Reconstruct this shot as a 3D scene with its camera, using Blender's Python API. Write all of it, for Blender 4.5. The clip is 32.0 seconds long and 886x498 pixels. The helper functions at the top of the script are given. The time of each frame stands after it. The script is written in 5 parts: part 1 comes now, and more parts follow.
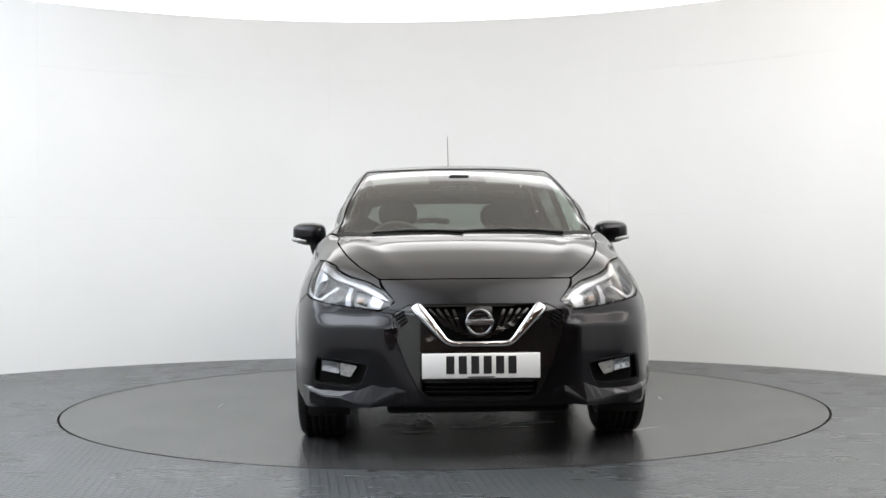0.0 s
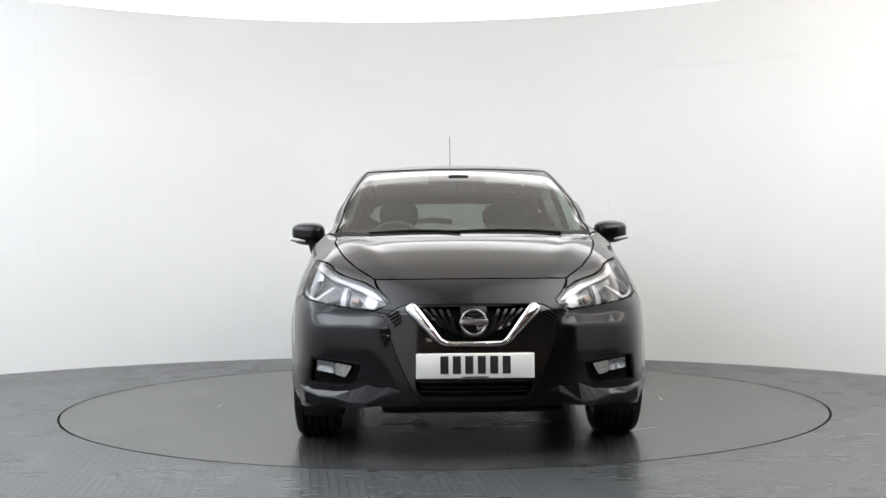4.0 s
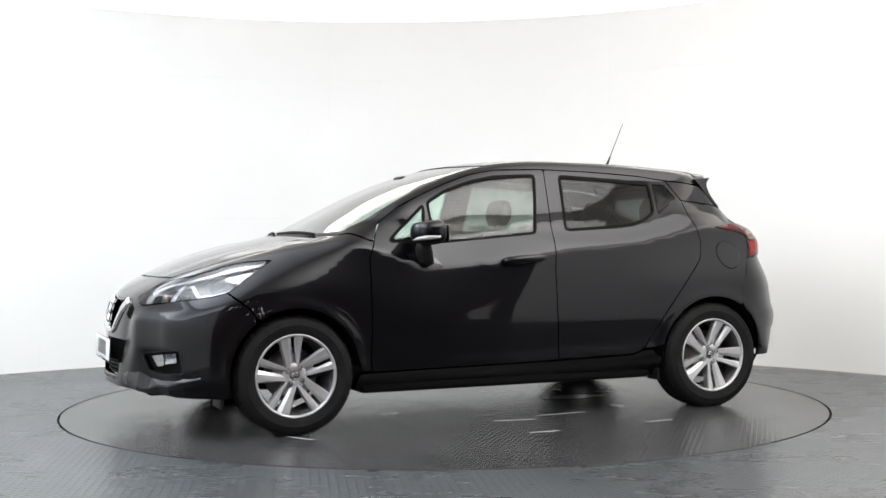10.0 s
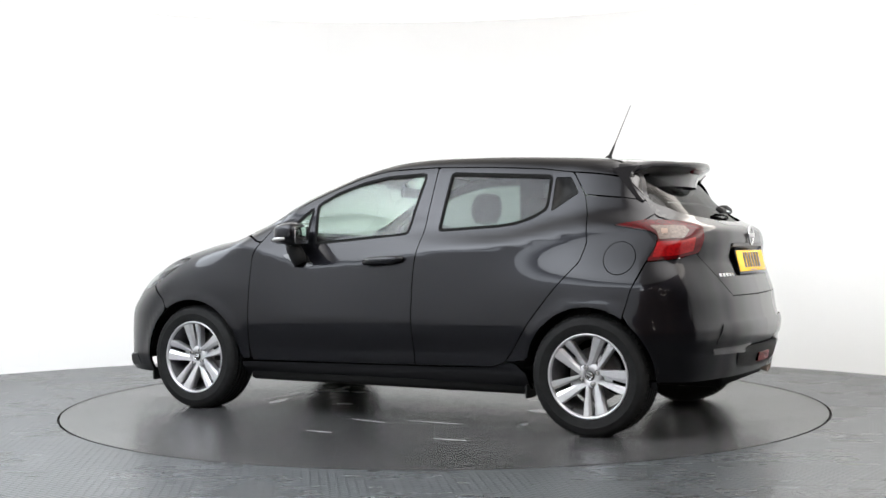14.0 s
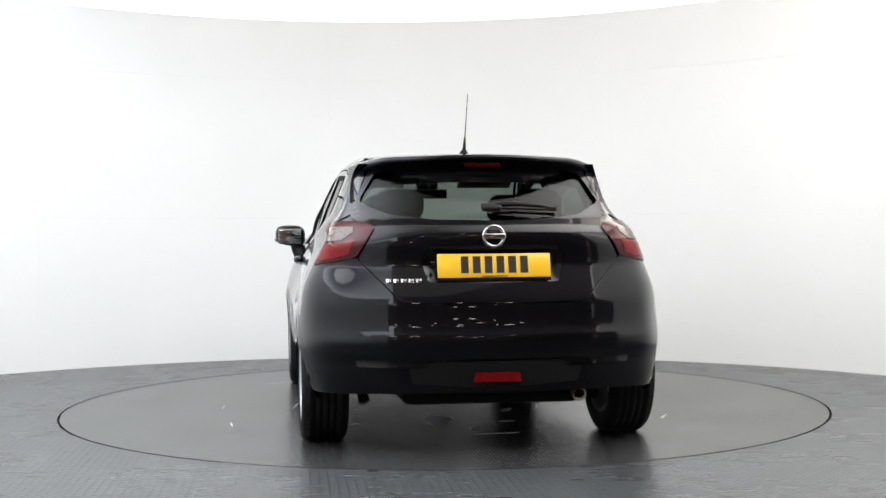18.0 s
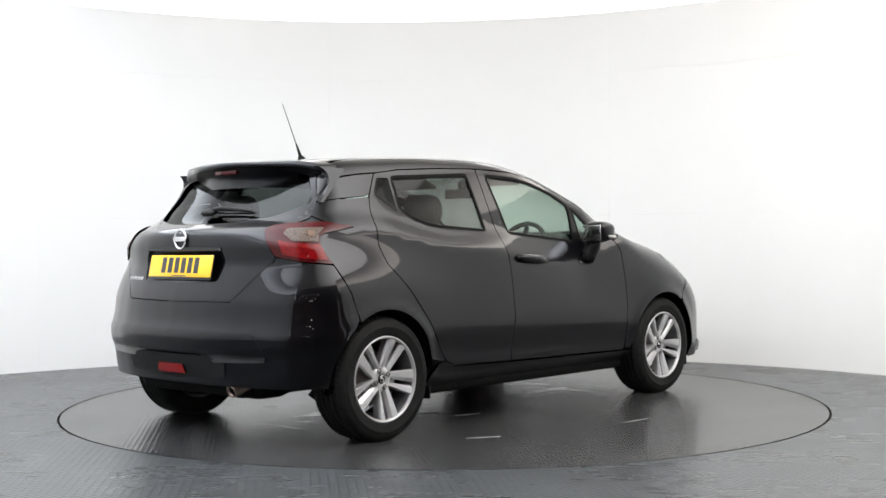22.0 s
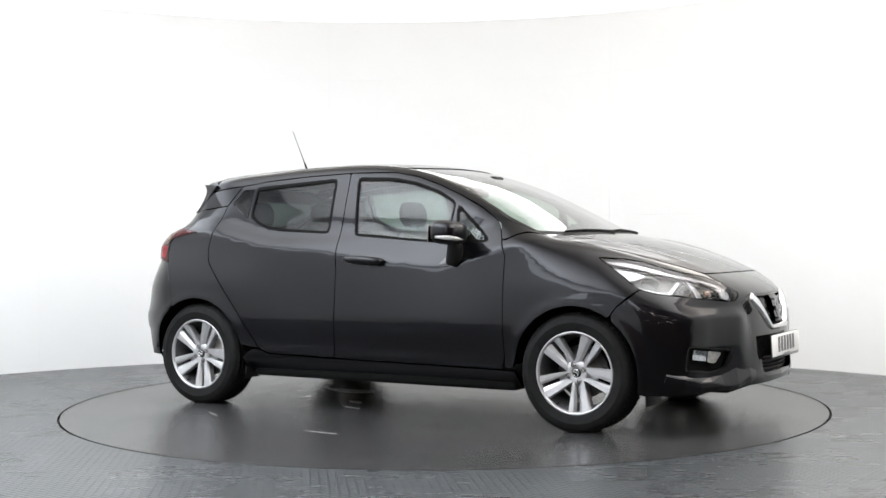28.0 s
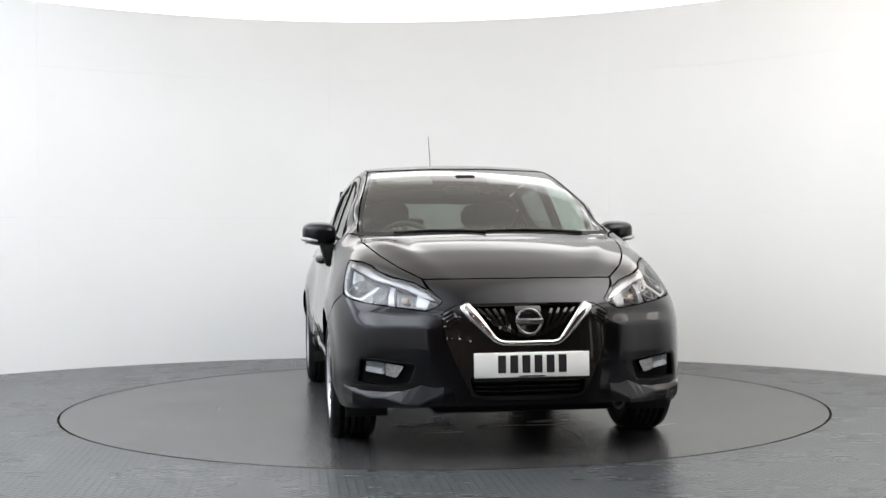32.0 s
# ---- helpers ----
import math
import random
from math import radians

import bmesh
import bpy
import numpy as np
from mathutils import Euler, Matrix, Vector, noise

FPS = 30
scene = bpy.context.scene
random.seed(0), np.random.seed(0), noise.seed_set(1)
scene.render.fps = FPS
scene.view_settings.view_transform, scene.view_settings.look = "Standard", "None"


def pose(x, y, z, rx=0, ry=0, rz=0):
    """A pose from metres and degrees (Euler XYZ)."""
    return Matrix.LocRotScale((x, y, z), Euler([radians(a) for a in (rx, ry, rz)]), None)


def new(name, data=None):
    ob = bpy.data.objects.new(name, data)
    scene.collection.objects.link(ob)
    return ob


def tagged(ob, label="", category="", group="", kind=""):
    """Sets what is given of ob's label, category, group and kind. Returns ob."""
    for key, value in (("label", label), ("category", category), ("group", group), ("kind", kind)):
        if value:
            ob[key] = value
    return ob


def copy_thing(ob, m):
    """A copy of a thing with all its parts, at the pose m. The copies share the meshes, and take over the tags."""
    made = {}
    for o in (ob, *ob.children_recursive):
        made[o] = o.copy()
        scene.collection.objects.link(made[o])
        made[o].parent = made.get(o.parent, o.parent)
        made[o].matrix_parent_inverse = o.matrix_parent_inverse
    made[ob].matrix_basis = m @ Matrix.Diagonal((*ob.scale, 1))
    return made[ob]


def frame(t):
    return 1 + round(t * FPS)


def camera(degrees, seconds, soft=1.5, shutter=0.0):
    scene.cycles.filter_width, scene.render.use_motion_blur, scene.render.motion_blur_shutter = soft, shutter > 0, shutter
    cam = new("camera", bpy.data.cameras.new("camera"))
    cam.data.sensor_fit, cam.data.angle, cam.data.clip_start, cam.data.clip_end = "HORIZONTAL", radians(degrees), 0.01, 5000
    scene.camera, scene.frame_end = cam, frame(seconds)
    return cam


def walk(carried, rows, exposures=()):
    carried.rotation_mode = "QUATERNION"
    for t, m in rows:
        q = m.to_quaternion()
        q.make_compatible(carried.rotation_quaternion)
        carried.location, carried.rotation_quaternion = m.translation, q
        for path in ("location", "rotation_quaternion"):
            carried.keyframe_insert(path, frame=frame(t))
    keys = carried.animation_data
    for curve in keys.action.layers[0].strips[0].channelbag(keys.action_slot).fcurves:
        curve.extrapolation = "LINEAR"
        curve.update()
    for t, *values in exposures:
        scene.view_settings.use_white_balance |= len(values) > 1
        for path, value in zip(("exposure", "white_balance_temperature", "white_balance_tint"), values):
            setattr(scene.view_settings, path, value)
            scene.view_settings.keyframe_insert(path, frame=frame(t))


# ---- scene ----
cam = camera(40.45, 32.0)
EYE = pose(0.0, -7.415, 0.968, 89.767, 0.468, 0.0)
walk(cam, [(0.0, EYE), (32.0, EYE)], exposures=[(0, -0.1), (4.5, -0.1), (7, -0.14), (9, 0.04), (12, 0.25), (13.5, 0.28), (16, 0.24), (17, 0.18), (18.7, -0.02), (21, 0.04), (23, 0.08), (25.5, 0.18), (28, 0.2), (29, 0.17), (30, 0.05), (32, -0.1)])

# ---- light: luminous cove ring above the round wall, dim workshop behind the opening ----
world = bpy.data.worlds.new("world")
scene.world = world
world.use_nodes = True
world.node_tree.nodes["Background"].inputs[0].default_value = (0.012, 0.010, 0.009, 1)
world.node_tree.nodes["Background"].inputs[1].default_value = 1.0

# turntable angle in degrees, time by time
TURN = [(0, 1.89), (2.5, 1.89), (3.5, 1.89), (4, 1.16), (4.5, -0.72), (5, -4.4), (5.5, -9.5), (6, -15.55), (6.5, -22.1), (7, -28.65), (7.5, -35.2), (8, -41.6),
        (8.5, -47.92), (9, -54.45), (9.5, -60.97), (10, -67.4), (10.5, -73.75), (11, -80.05), (11.5, -86.35), (12, -92.75), (12.5, -99.1), (13, -105.69),
        (13.5, -112.39), (14.5, -125.68), (15.5, -138.87), (16, -145.47), (16.5, -152.1), (17, -158.73), (17.5, -165.18), (18, -171.62), (18.5, -178.07),
        (19, -184.57), (19.5, -191.07), (20, -197.38), (20.5, -203.73), (21, -210.11), (21.5, -216.54), (22, -223.02), (22.5, -229.7), (23, -236.28),
        (23.5, -242.84), (24, -249.3), (24.5, -255.7), (25, -262.26), (25.5, -268.82), (26.5, -281.63), (27.5, -294.4), (28, -301.02), (28.5, -307.5),
        (29, -313.98), (29.5, -320.57), (30, -327.15), (30.5, -333.76), (31, -340.38), (31.5, -346.64), (32, -351.7)]
PIVOT = (0.0155, 0.0)      # the point that the car turns about
MID = 0.0655

# ---- materials ----
def mat(name, base, rough=0.5, metal=0.0, coat=0.0, bump=0.0, scale=200.0, vary=0.0, vscale=8.0, spec=0.5, rvary=0.0):
    m = bpy.data.materials.new(name)
    m.use_nodes = True
    nt = m.node_tree
    b = nt.nodes["Principled BSDF"]
    b.inputs["Base Color"].default_value = (*base, 1)
    b.inputs["Roughness"].default_value = rough
    b.inputs["Metallic"].default_value = metal
    b.inputs["Specular IOR Level"].default_value = spec
    if coat:
        b.inputs["Coat Weight"].default_value = coat
        b.inputs["Coat Roughness"].default_value = 0.03
    tc = nt.nodes.new("ShaderNodeTexCoord")
    if bump:
        n = nt.nodes.new("ShaderNodeTexNoise")
        n.inputs["Scale"].default_value = scale
        bp = nt.nodes.new("ShaderNodeBump")
        bp.inputs["Strength"].default_value = bump
        bp.inputs["Distance"].default_value = 0.002
        nt.links.new(tc.outputs["Object"], n.inputs["Vector"])
        nt.links.new(n.outputs["Fac"], bp.inputs["Height"])
        nt.links.new(bp.outputs["Normal"], b.inputs["Normal"])
    if vary or rvary:
        n = nt.nodes.new("ShaderNodeTexNoise")
        n.inputs["Scale"].default_value = vscale
        n.inputs["Detail"].default_value = 6
        nt.links.new(tc.outputs["Object"], n.inputs["Vector"])
        if vary:
            r = nt.nodes.new("ShaderNodeValToRGB")
            r.color_ramp.elements[0].position, r.color_ramp.elements[1].position = 0.3, 0.7
            r.color_ramp.elements[0].color = (*[c * (1 - vary) for c in base], 1)
            r.color_ramp.elements[1].color = (*[min(1, c * (1 + vary)) for c in base], 1)
            nt.links.new(n.outputs["Fac"], r.inputs["Fac"])
            nt.links.new(r.outputs["Color"], b.inputs["Base Color"])
        if rvary:
            mr = nt.nodes.new("ShaderNodeMapRange")
            mr.inputs["From Min"].default_value, mr.inputs["From Max"].default_value = 0.3, 0.7
            mr.inputs["To Min"].default_value, mr.inputs["To Max"].default_value = max(0.02, rough - rvary), rough + rvary
            nt.links.new(n.outputs["Fac"], mr.inputs["Value"])
            nt.links.new(mr.outputs["Result"], b.inputs["Roughness"])
    return m


def glow(name, color, strength):
    m = bpy.data.materials.new(name)
    m.use_nodes = True
    nt = m.node_tree
    nt.nodes.remove(nt.nodes["Principled BSDF"])
    e = nt.nodes.new("ShaderNodeEmission")
    e.inputs[0].default_value = (*color, 1)
    e.inputs[1].default_value = strength
    nt.links.new(e.outputs[0], nt.nodes["Material Output"].inputs[0])
    return m


def glass(name, tint, gloss=1.0, power=5.0):
    m = bpy.data.materials.new(name)
    m.use_nodes = True
    nt = m.node_tree
    nt.nodes.remove(nt.nodes["Principled BSDF"])
    t = nt.nodes.new("ShaderNodeBsdfTransparent")
    t.inputs[0].default_value = (*tint, 1)
    g = nt.nodes.new("ShaderNodeBsdfGlossy")
    g.inputs["Roughness"].default_value = 0.01
    fr = nt.nodes.new("ShaderNodeLayerWeight")
    fr.inputs["Blend"].default_value = 0.5
    pw = nt.nodes.new("ShaderNodeMath")
    pw.operation = "POWER"
    pw.inputs[1].default_value = power
    mu = nt.nodes.new("ShaderNodeMath")
    mu.operation = "MULTIPLY_ADD"
    mu.inputs[1].default_value = 0.94 * gloss
    mu.inputs[2].default_value = 0.045 * gloss
    mu.use_clamp = True
    mx = nt.nodes.new("ShaderNodeMixShader")
    nt.links.new(fr.outputs["Facing"], pw.inputs[0])
    nt.links.new(pw.outputs[0], mu.inputs[0])
    nt.links.new(mu.outputs[0], mx.inputs[0])
    nt.links.new(t.outputs[0], mx.inputs[1])
    nt.links.new(g.outputs[0], mx.inputs[2])
    nt.links.new(mx.outputs[0], nt.nodes["Material Output"].inputs[0])
    return m


PAINT = mat("black_metallic_paint", (0.0044, 0.0044, 0.0060), 0.34, 0.7, 1.0, spec=0.1)
PAINT.node_tree.nodes["Principled BSDF"].inputs["Coat IOR"].default_value = 1.315
GLOSS = mat("gloss_black_plastic", (0.006, 0.006, 0.006), 0.08)
TRIM = mat("black_trim_plastic", (0.009, 0.009, 0.009), 0.5, bump=0.3, scale=900, spec=0.16)
DARK = mat("dark_cavity_plastic", (0.005, 0.005, 0.005), 0.8, bump=0.2, scale=300, spec=0.08)
RUBBER = mat("tyre_rubber", (0.008, 0.008, 0.008), 0.65, spec=0.14, bump=0.25, scale=500, vary=0.25, vscale=30)
ALLOY = mat("silver_alloy", (0.46, 0.46, 0.47), 0.34, 0.6, bump=0.05, scale=800, vary=0.05, vscale=40)
# same alloy, with the shade deep inside the wheel put into its colour
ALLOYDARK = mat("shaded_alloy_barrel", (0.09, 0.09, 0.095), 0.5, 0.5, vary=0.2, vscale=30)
STEEL = mat("brushed_brake_steel", (0.32, 0.31, 0.30), 0.4, 0.9, vary=0.25, vscale=25)
CHROME = mat("chrome", (0.62, 0.62, 0.63), 0.06, 1.0)
GLASS = glass("tinted_window_glass", (0.62, 0.76, 0.69), 0.95, 5.0)
PRIVACY = glass("privacy_glass", (0.21, 0.237, 0.229), 0.6)
SCREEN = glass("windscreen_glass", (0.72, 0.80, 0.74), 1.6, 4.0)
LENS = glass("clear_lamp_lens", (0.93, 0.94, 0.95))
REDLENS = mat("red_lamp_lens", (0.045, 0.0010, 0.002), 0.05, spec=0.22, vary=0.25, vscale=60)
CLEARRED = mat("clear_reversing_lens", (0.27, 0.265, 0.26), 0.12, coat=0.5, vary=0.25, vscale=70)
REFLECTOR = mat("lamp_reflector", (0.34, 0.35, 0.37), 0.14, 0.95, vary=0.2, vscale=40)
STRIPREF = mat("satin_lamp_strip", (0.30, 0.30, 0.31), 0.22, 0.9, vary=0.25, vscale=50)
BEZEL = mat("grey_lamp_bezel", (0.16, 0.16, 0.17), 0.32, 0.8, vary=0.2, vscale=35)
GUIDE = mat("white_light_guide", (0.42, 0.43, 0.44), 0.3)
SMOKED = mat("smoked_chrome", (0.22, 0.22, 0.23), 0.22, 0.9)
TAILCLEAR = mat("smoky_clear_lens", (0.10, 0.075, 0.062), 0.08, spec=0.25, vary=0.35, vscale=80)
PIPE = mat("heat_stained_exhaust_steel", (0.24, 0.19, 0.16), 0.3, 0.95, vary=0.3, vscale=40)
SEATCLOTH = mat("dark_seat_cloth", (0.035, 0.034, 0.035), 0.9, bump=0.4, scale=700, vary=0.2, vscale=60)
DASH = mat("dashboard_plastic", (0.03, 0.029, 0.028), 0.65, bump=0.3, scale=500)
LINER = mat("headlining_cloth", (0.24, 0.22, 0.20), 0.95, bump=0.2, scale=400, vary=0.08)
WHITE_PLATE = mat("white_plate_acrylic", (0.74, 0.74, 0.73), 0.25)
YELLOW_PLATE = mat("yellow_plate_acrylic", (0.80, 0.47, 0.02), 0.25)
LETTER = mat("black_plate_letters", (0.012, 0.012, 0.014), 0.4)
FILM = mat("peeled_glossy_film", (0.50, 0.50, 0.50), 0.12, vary=0.2, vscale=30)
AMBER = mat("amber_bulb", (0.15, 0.085, 0.055), 0.3)


def link(nt, a, b):
    nt.links.new(a, b)


def wall_material():
    m = mat("white_painted_board", (0.80, 0.80, 0.79), 0.6, bump=0.06, scale=60, vary=0.012, vscale=1.2, spec=0.3)
    return m


def floor_material(name, base, rough, wear, relief=0.45, patch=0.03):
    """Grey rubber flooring with rows of slim raised bars; wear polishes and scuffs it."""
    m = bpy.data.materials.new(name)
    m.use_nodes = True
    nt = m.node_tree
    b = nt.nodes["Principled BSDF"]
    tc = nt.nodes.new("ShaderNodeTexCoord")
    br = nt.nodes.new("ShaderNodeTexBrick")
    br.inputs["Scale"].default_value = 1.0
    br.inputs["Brick Width"].default_value = 0.052
    br.inputs["Row Height"].default_value = 0.026
    br.inputs["Mortar Size"].default_value = 0.0075
    br.inputs["Mortar Smooth"].default_value = 0.6
    br.offset = 0.5
    mp = nt.nodes.new("ShaderNodeMapping")
    mp.inputs["Rotation"].default_value = (0, 0, radians(38))
    link(nt, tc.outputs["Object"], mp.inputs["Vector"])
    link(nt, mp.outputs["Vector"], br.inputs["Vector"])
    n1 = nt.nodes.new("ShaderNodeTexNoise")
    n1.inputs["Scale"].default_value, n1.inputs["Detail"].default_value = 1.6, 8
    n2 = nt.nodes.new("ShaderNodeTexNoise")
    n2.inputs["Scale"].default_value, n2.inputs["Detail"].default_value = 5, 7
    st = nt.nodes.new("ShaderNodeMapping")
    st.inputs["Scale"].default_value = (1.0, 4.5, 1.0)
    link(nt, tc.outputs["Object"], n1.inputs["Vector"])
    link(nt, tc.outputs["Object"], st.inputs["Vector"])
    link(nt, st.outputs["Vector"], n2.inputs["Vector"])
    mixn = nt.nodes.new("ShaderNodeMath")
    mixn.operation = "MULTIPLY_ADD"
    mixn.inputs[1].default_value = 0.45
    link(nt, n2.outputs["Fac"], mixn.inputs[0])
    link(nt, n1.outputs["Fac"], mixn.inputs[2])
    ramp = nt.nodes.new("ShaderNodeValToRGB")
    e = ramp.color_ramp.elements
    e[0].position, e[1].position = 0.5, 0.95
    e[0].color = (*[c * (1 - wear) for c in base], 1)
    e[1].color = (*[c * (1 + wear) for c in base], 1)
    link(nt, mixn.outputs[0], ramp.inputs["Fac"])
    tops = nt.nodes.new("ShaderNodeMix")
    tops.data_type, tops.blend_type = "RGBA", "MULTIPLY"
    tops.inputs["A"].default_value = (1, 1, 1, 1)
    link(nt, ramp.outputs["Color"], tops.inputs["A"])
    # relief shading put into the colour: bar tops lightened, grooves between them darkened
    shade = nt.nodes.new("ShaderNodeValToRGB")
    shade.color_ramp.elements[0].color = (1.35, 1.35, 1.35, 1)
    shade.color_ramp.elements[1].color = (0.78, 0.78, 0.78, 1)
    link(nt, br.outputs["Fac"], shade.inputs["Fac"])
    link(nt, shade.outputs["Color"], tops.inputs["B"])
    tops.inputs["Factor"].default_value = 1.0
    link(nt, tops.outputs["Result"], b.inputs["Base Color"])
    mr = nt.nodes.new("ShaderNodeMapRange")
    mr.inputs["From Min"].default_value, mr.inputs["From Max"].default_value = 0.5, 0.95
    mr.inputs["To Min"].default_value, mr.inputs["To Max"].default_value = rough - patch, rough + patch
    link(nt, mixn.outputs[0], mr.inputs["Value"])
    link(nt, mr.outputs["Result"], b.inputs["Roughness"])
    bp = nt.nodes.new("ShaderNodeBump")
    bp.inputs["Strength"].default_value = relief
    bp.inputs["Distance"].default_value = 0.0028
    link(nt, br.outputs["Fac"], bp.inputs["Height"])
    link(nt, bp.outputs["Normal"], b.inputs["Normal"])
    return m


# ---- mesh helpers ----
def mesh_of(name, verts, faces, material, normals=None, smooth=True):
    me = bpy.data.meshes.new(name)
    me.from_pydata([tuple(map(float, v)) for v in verts], [], faces)
    me.materials.append(material)
    me.polygons.foreach_set("use_smooth", [smooth] * len(me.polygons))
    me.validate()
    me.update()
    if normals is not None and len(normals) == len(me.vertices):
        me.normals_split_custom_set_from_vertices([tuple(map(float, n)) for n in normals])
    return me


def part(name, data, material=None, parent=None, label=""):
    """Links a bmesh or a mesh as one object under a thing or a part."""
    if isinstance(data, bmesh.types.BMesh):
        me = bpy.data.meshes.new(name)
        data.to_mesh(me)
        data.free()
        me.materials.append(material)
    else:
        me = data
    ob = new(name, me)
    ob.parent = parent
    if label:
        tagged(ob, label)
    return ob


def box(sx, sy, sz, at=(0, 0, 0), bevel=0.0, turn=None, segs=2):
    bm = bmesh.new()
    bmesh.ops.create_cube(bm, size=1)
    bmesh.ops.scale(bm, vec=(sx, sy, sz), verts=bm.verts)
    if bevel:
        bmesh.ops.bevel(bm, geom=bm.edges[:], offset=bevel, segments=segs, profile=0.5, affect="EDGES")
    if turn is not None:
        bmesh.ops.transform(bm, matrix=turn, verts=bm.verts)
    bmesh.ops.translate(bm, vec=at, verts=bm.verts)
    for f in bm.faces:
        f.smooth = bevel > 0
    return bm


def spin(profile, steps=64, axis="X", closed=False, a0=0.0, a1=360.0):
    """Turns a profile of (radius, along) round an axis."""
    verts, faces = [], []
    n = len(profile)
    full = abs(a1 - a0) >= 360
    m = steps if full else steps + 1
    for i in range(m):
        a = radians(a0 + (a1 - a0) * i / steps)
        for r, h in profile:
            c, s = r * math.cos(a), r * math.sin(a)
            verts.append((h, c, s) if axis == "X" else (c, s, h) if axis == "Z" else (c, h, s))
    for i in range(steps):
        j = (i + 1) % m
        for k in range(n if closed else n - 1):
            q = (k + 1) % n
            faces.append((i * n + k, i * n + q, j * n + q, j * n + k))
    return verts, faces


def prism(outline, depth, at, turn=None, bevel=0.0):
    """A flat outline in x, z given thickness along y."""
    bm = bmesh.new()
    f = bm.faces.new([bm.verts.new((x, 0, z)) for x, z in outline])
    r = bmesh.ops.extrude_face_region(bm, geom=[f])
    bmesh.ops.translate(bm, vec=(0, depth, 0), verts=[v for v in r["geom"] if isinstance(v, bmesh.types.BMVert)])
    bmesh.ops.recalc_face_normals(bm, faces=bm.faces)
    if bevel:
        bmesh.ops.bevel(bm, geom=bm.edges[:], offset=bevel, segments=2, affect="EDGES")
    if turn is not None:
        bmesh.ops.transform(bm, matrix=turn, verts=bm.verts)
    bmesh.ops.translate(bm, vec=at, verts=bm.verts)
    return bm

# ---- the studio ----
RC = Vector((-0.36, -1.38, 0))
RW = 4.36
A_LEFT, A_RIGHT = 257.0, -29.0       # the wall runs from the left edge of the opening round the back to the right one


def arc_points(r, a0, a1, n):
    return [(RC.x + r * math.cos(radians(a0 + (a1 - a0) * i / n)), RC.y + r * math.sin(radians(a0 + (a1 - a0) * i / n))) for i in range(n + 1)]


def curved_board(name, a0, a1, z0, z1, material, parent, r=RW, thick=0.02, n=10):
    inner, outer = arc_points(r, a0, a1, n), arc_points(r + thick, a0, a1, n)
    v, f = [], []
    for (x, y), (u, w) in zip(inner, outer):
        v += [(x, y, z0), (x, y, z1), (u, w, z1), (u, w, z0)]
    for i in range(n):
        for k in range(4):
            f.append((i * 4 + k, i * 4 + (k + 1) % 4, i * 4 + 4 + (k + 1) % 4, i * 4 + 4 + k))
    f += [(0, 1, 2, 3), (n * 4 + 3, n * 4 + 2, n * 4 + 1, n * 4)]
    me = mesh_of(name, v, f, material, smooth=False)
    for p in me.polygons:
        p.use_smooth = abs(p.normal.z) < 0.5
    me.set_sharp_from_angle(angle=radians(35))
    return part(name, me, None, parent)


def disc(name, r0, r1, z, material, centre=RC, steps=96, thick=0.0, a0=0.0, a1=360.0):
    prof = [(max(r0, 0.001), z), (r1, z)] if not thick else [(max(r0, 0.001), z), (r1, z), (r1, z - thick), (max(r0, 0.001), z - thick)]
    v, f = spin(prof, steps, "Z", closed=bool(thick), a0=a0, a1=a1)
    v = [(x + centre[0], y + centre[1], h) for x, y, h in v]
    return mesh_of(name, v, f, material, smooth=False)


WALL = wall_material()
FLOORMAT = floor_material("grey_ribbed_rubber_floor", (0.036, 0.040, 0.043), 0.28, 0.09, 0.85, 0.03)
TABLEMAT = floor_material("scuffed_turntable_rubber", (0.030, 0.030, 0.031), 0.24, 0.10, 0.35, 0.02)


def ceiling_cloth():
    """Stretched luminous cloth: two banks of tubes behind it give soft bright fields, cool and warm, dim elsewhere."""
    m = glow("luminous_ceiling_cloth", (1.0, 0.95, 0.88), 0.7)
    nt = m.node_tree
    total = next(n for n in nt.nodes if n.type == "EMISSION").outputs[0]
    tc = nt.nodes.new("ShaderNodeTexCoord")
    for cx, cy, size, peak, colour in ((-2.8, -2.3, 2.7, 10.4, (0.92, 0.98, 1.06)), (2.6, -2.3, 2.6, 9.2, (1.01, 0.99, 0.97))):
        mp = nt.nodes.new("ShaderNodeMapping")
        mp.vector_type = "TEXTURE"
        mp.inputs["Location"].default_value = (cx, cy, 3.38)
        mp.inputs["Scale"].default_value = (size, size * 1.3, size)
        gr = nt.nodes.new("ShaderNodeTexGradient")
        gr.gradient_type = "SPHERICAL"
        mu = nt.nodes.new("ShaderNodeMath")
        mu.operation = "MULTIPLY"
        mu.inputs[1].default_value = peak
        e = nt.nodes.new("ShaderNodeEmission")
        e.inputs["Color"].default_value = (*colour, 1)
        ad = nt.nodes.new("ShaderNodeAddShader")
        link(nt, tc.outputs["Object"], mp.inputs["Vector"])
        link(nt, mp.outputs["Vector"], gr.inputs["Vector"])
        link(nt, gr.outputs["Fac"], mu.inputs[0])
        link(nt, mu.outputs[0], e.inputs["Strength"])
        link(nt, total, ad.inputs[0])
        link(nt, e.outputs[0], ad.inputs[1])
        total = ad.outputs[0]
    link(nt, total, nt.nodes["Material Output"].inputs[0])
    return m


CEIL = ceiling_cloth()
SHOP = mat("dim_workshop_paint", (0.26, 0.165, 0.125), 0.8, vary=0.3, vscale=1.0)
GAP = mat("dark_turntable_gap", (0.01, 0.01, 0.01), 0.8)


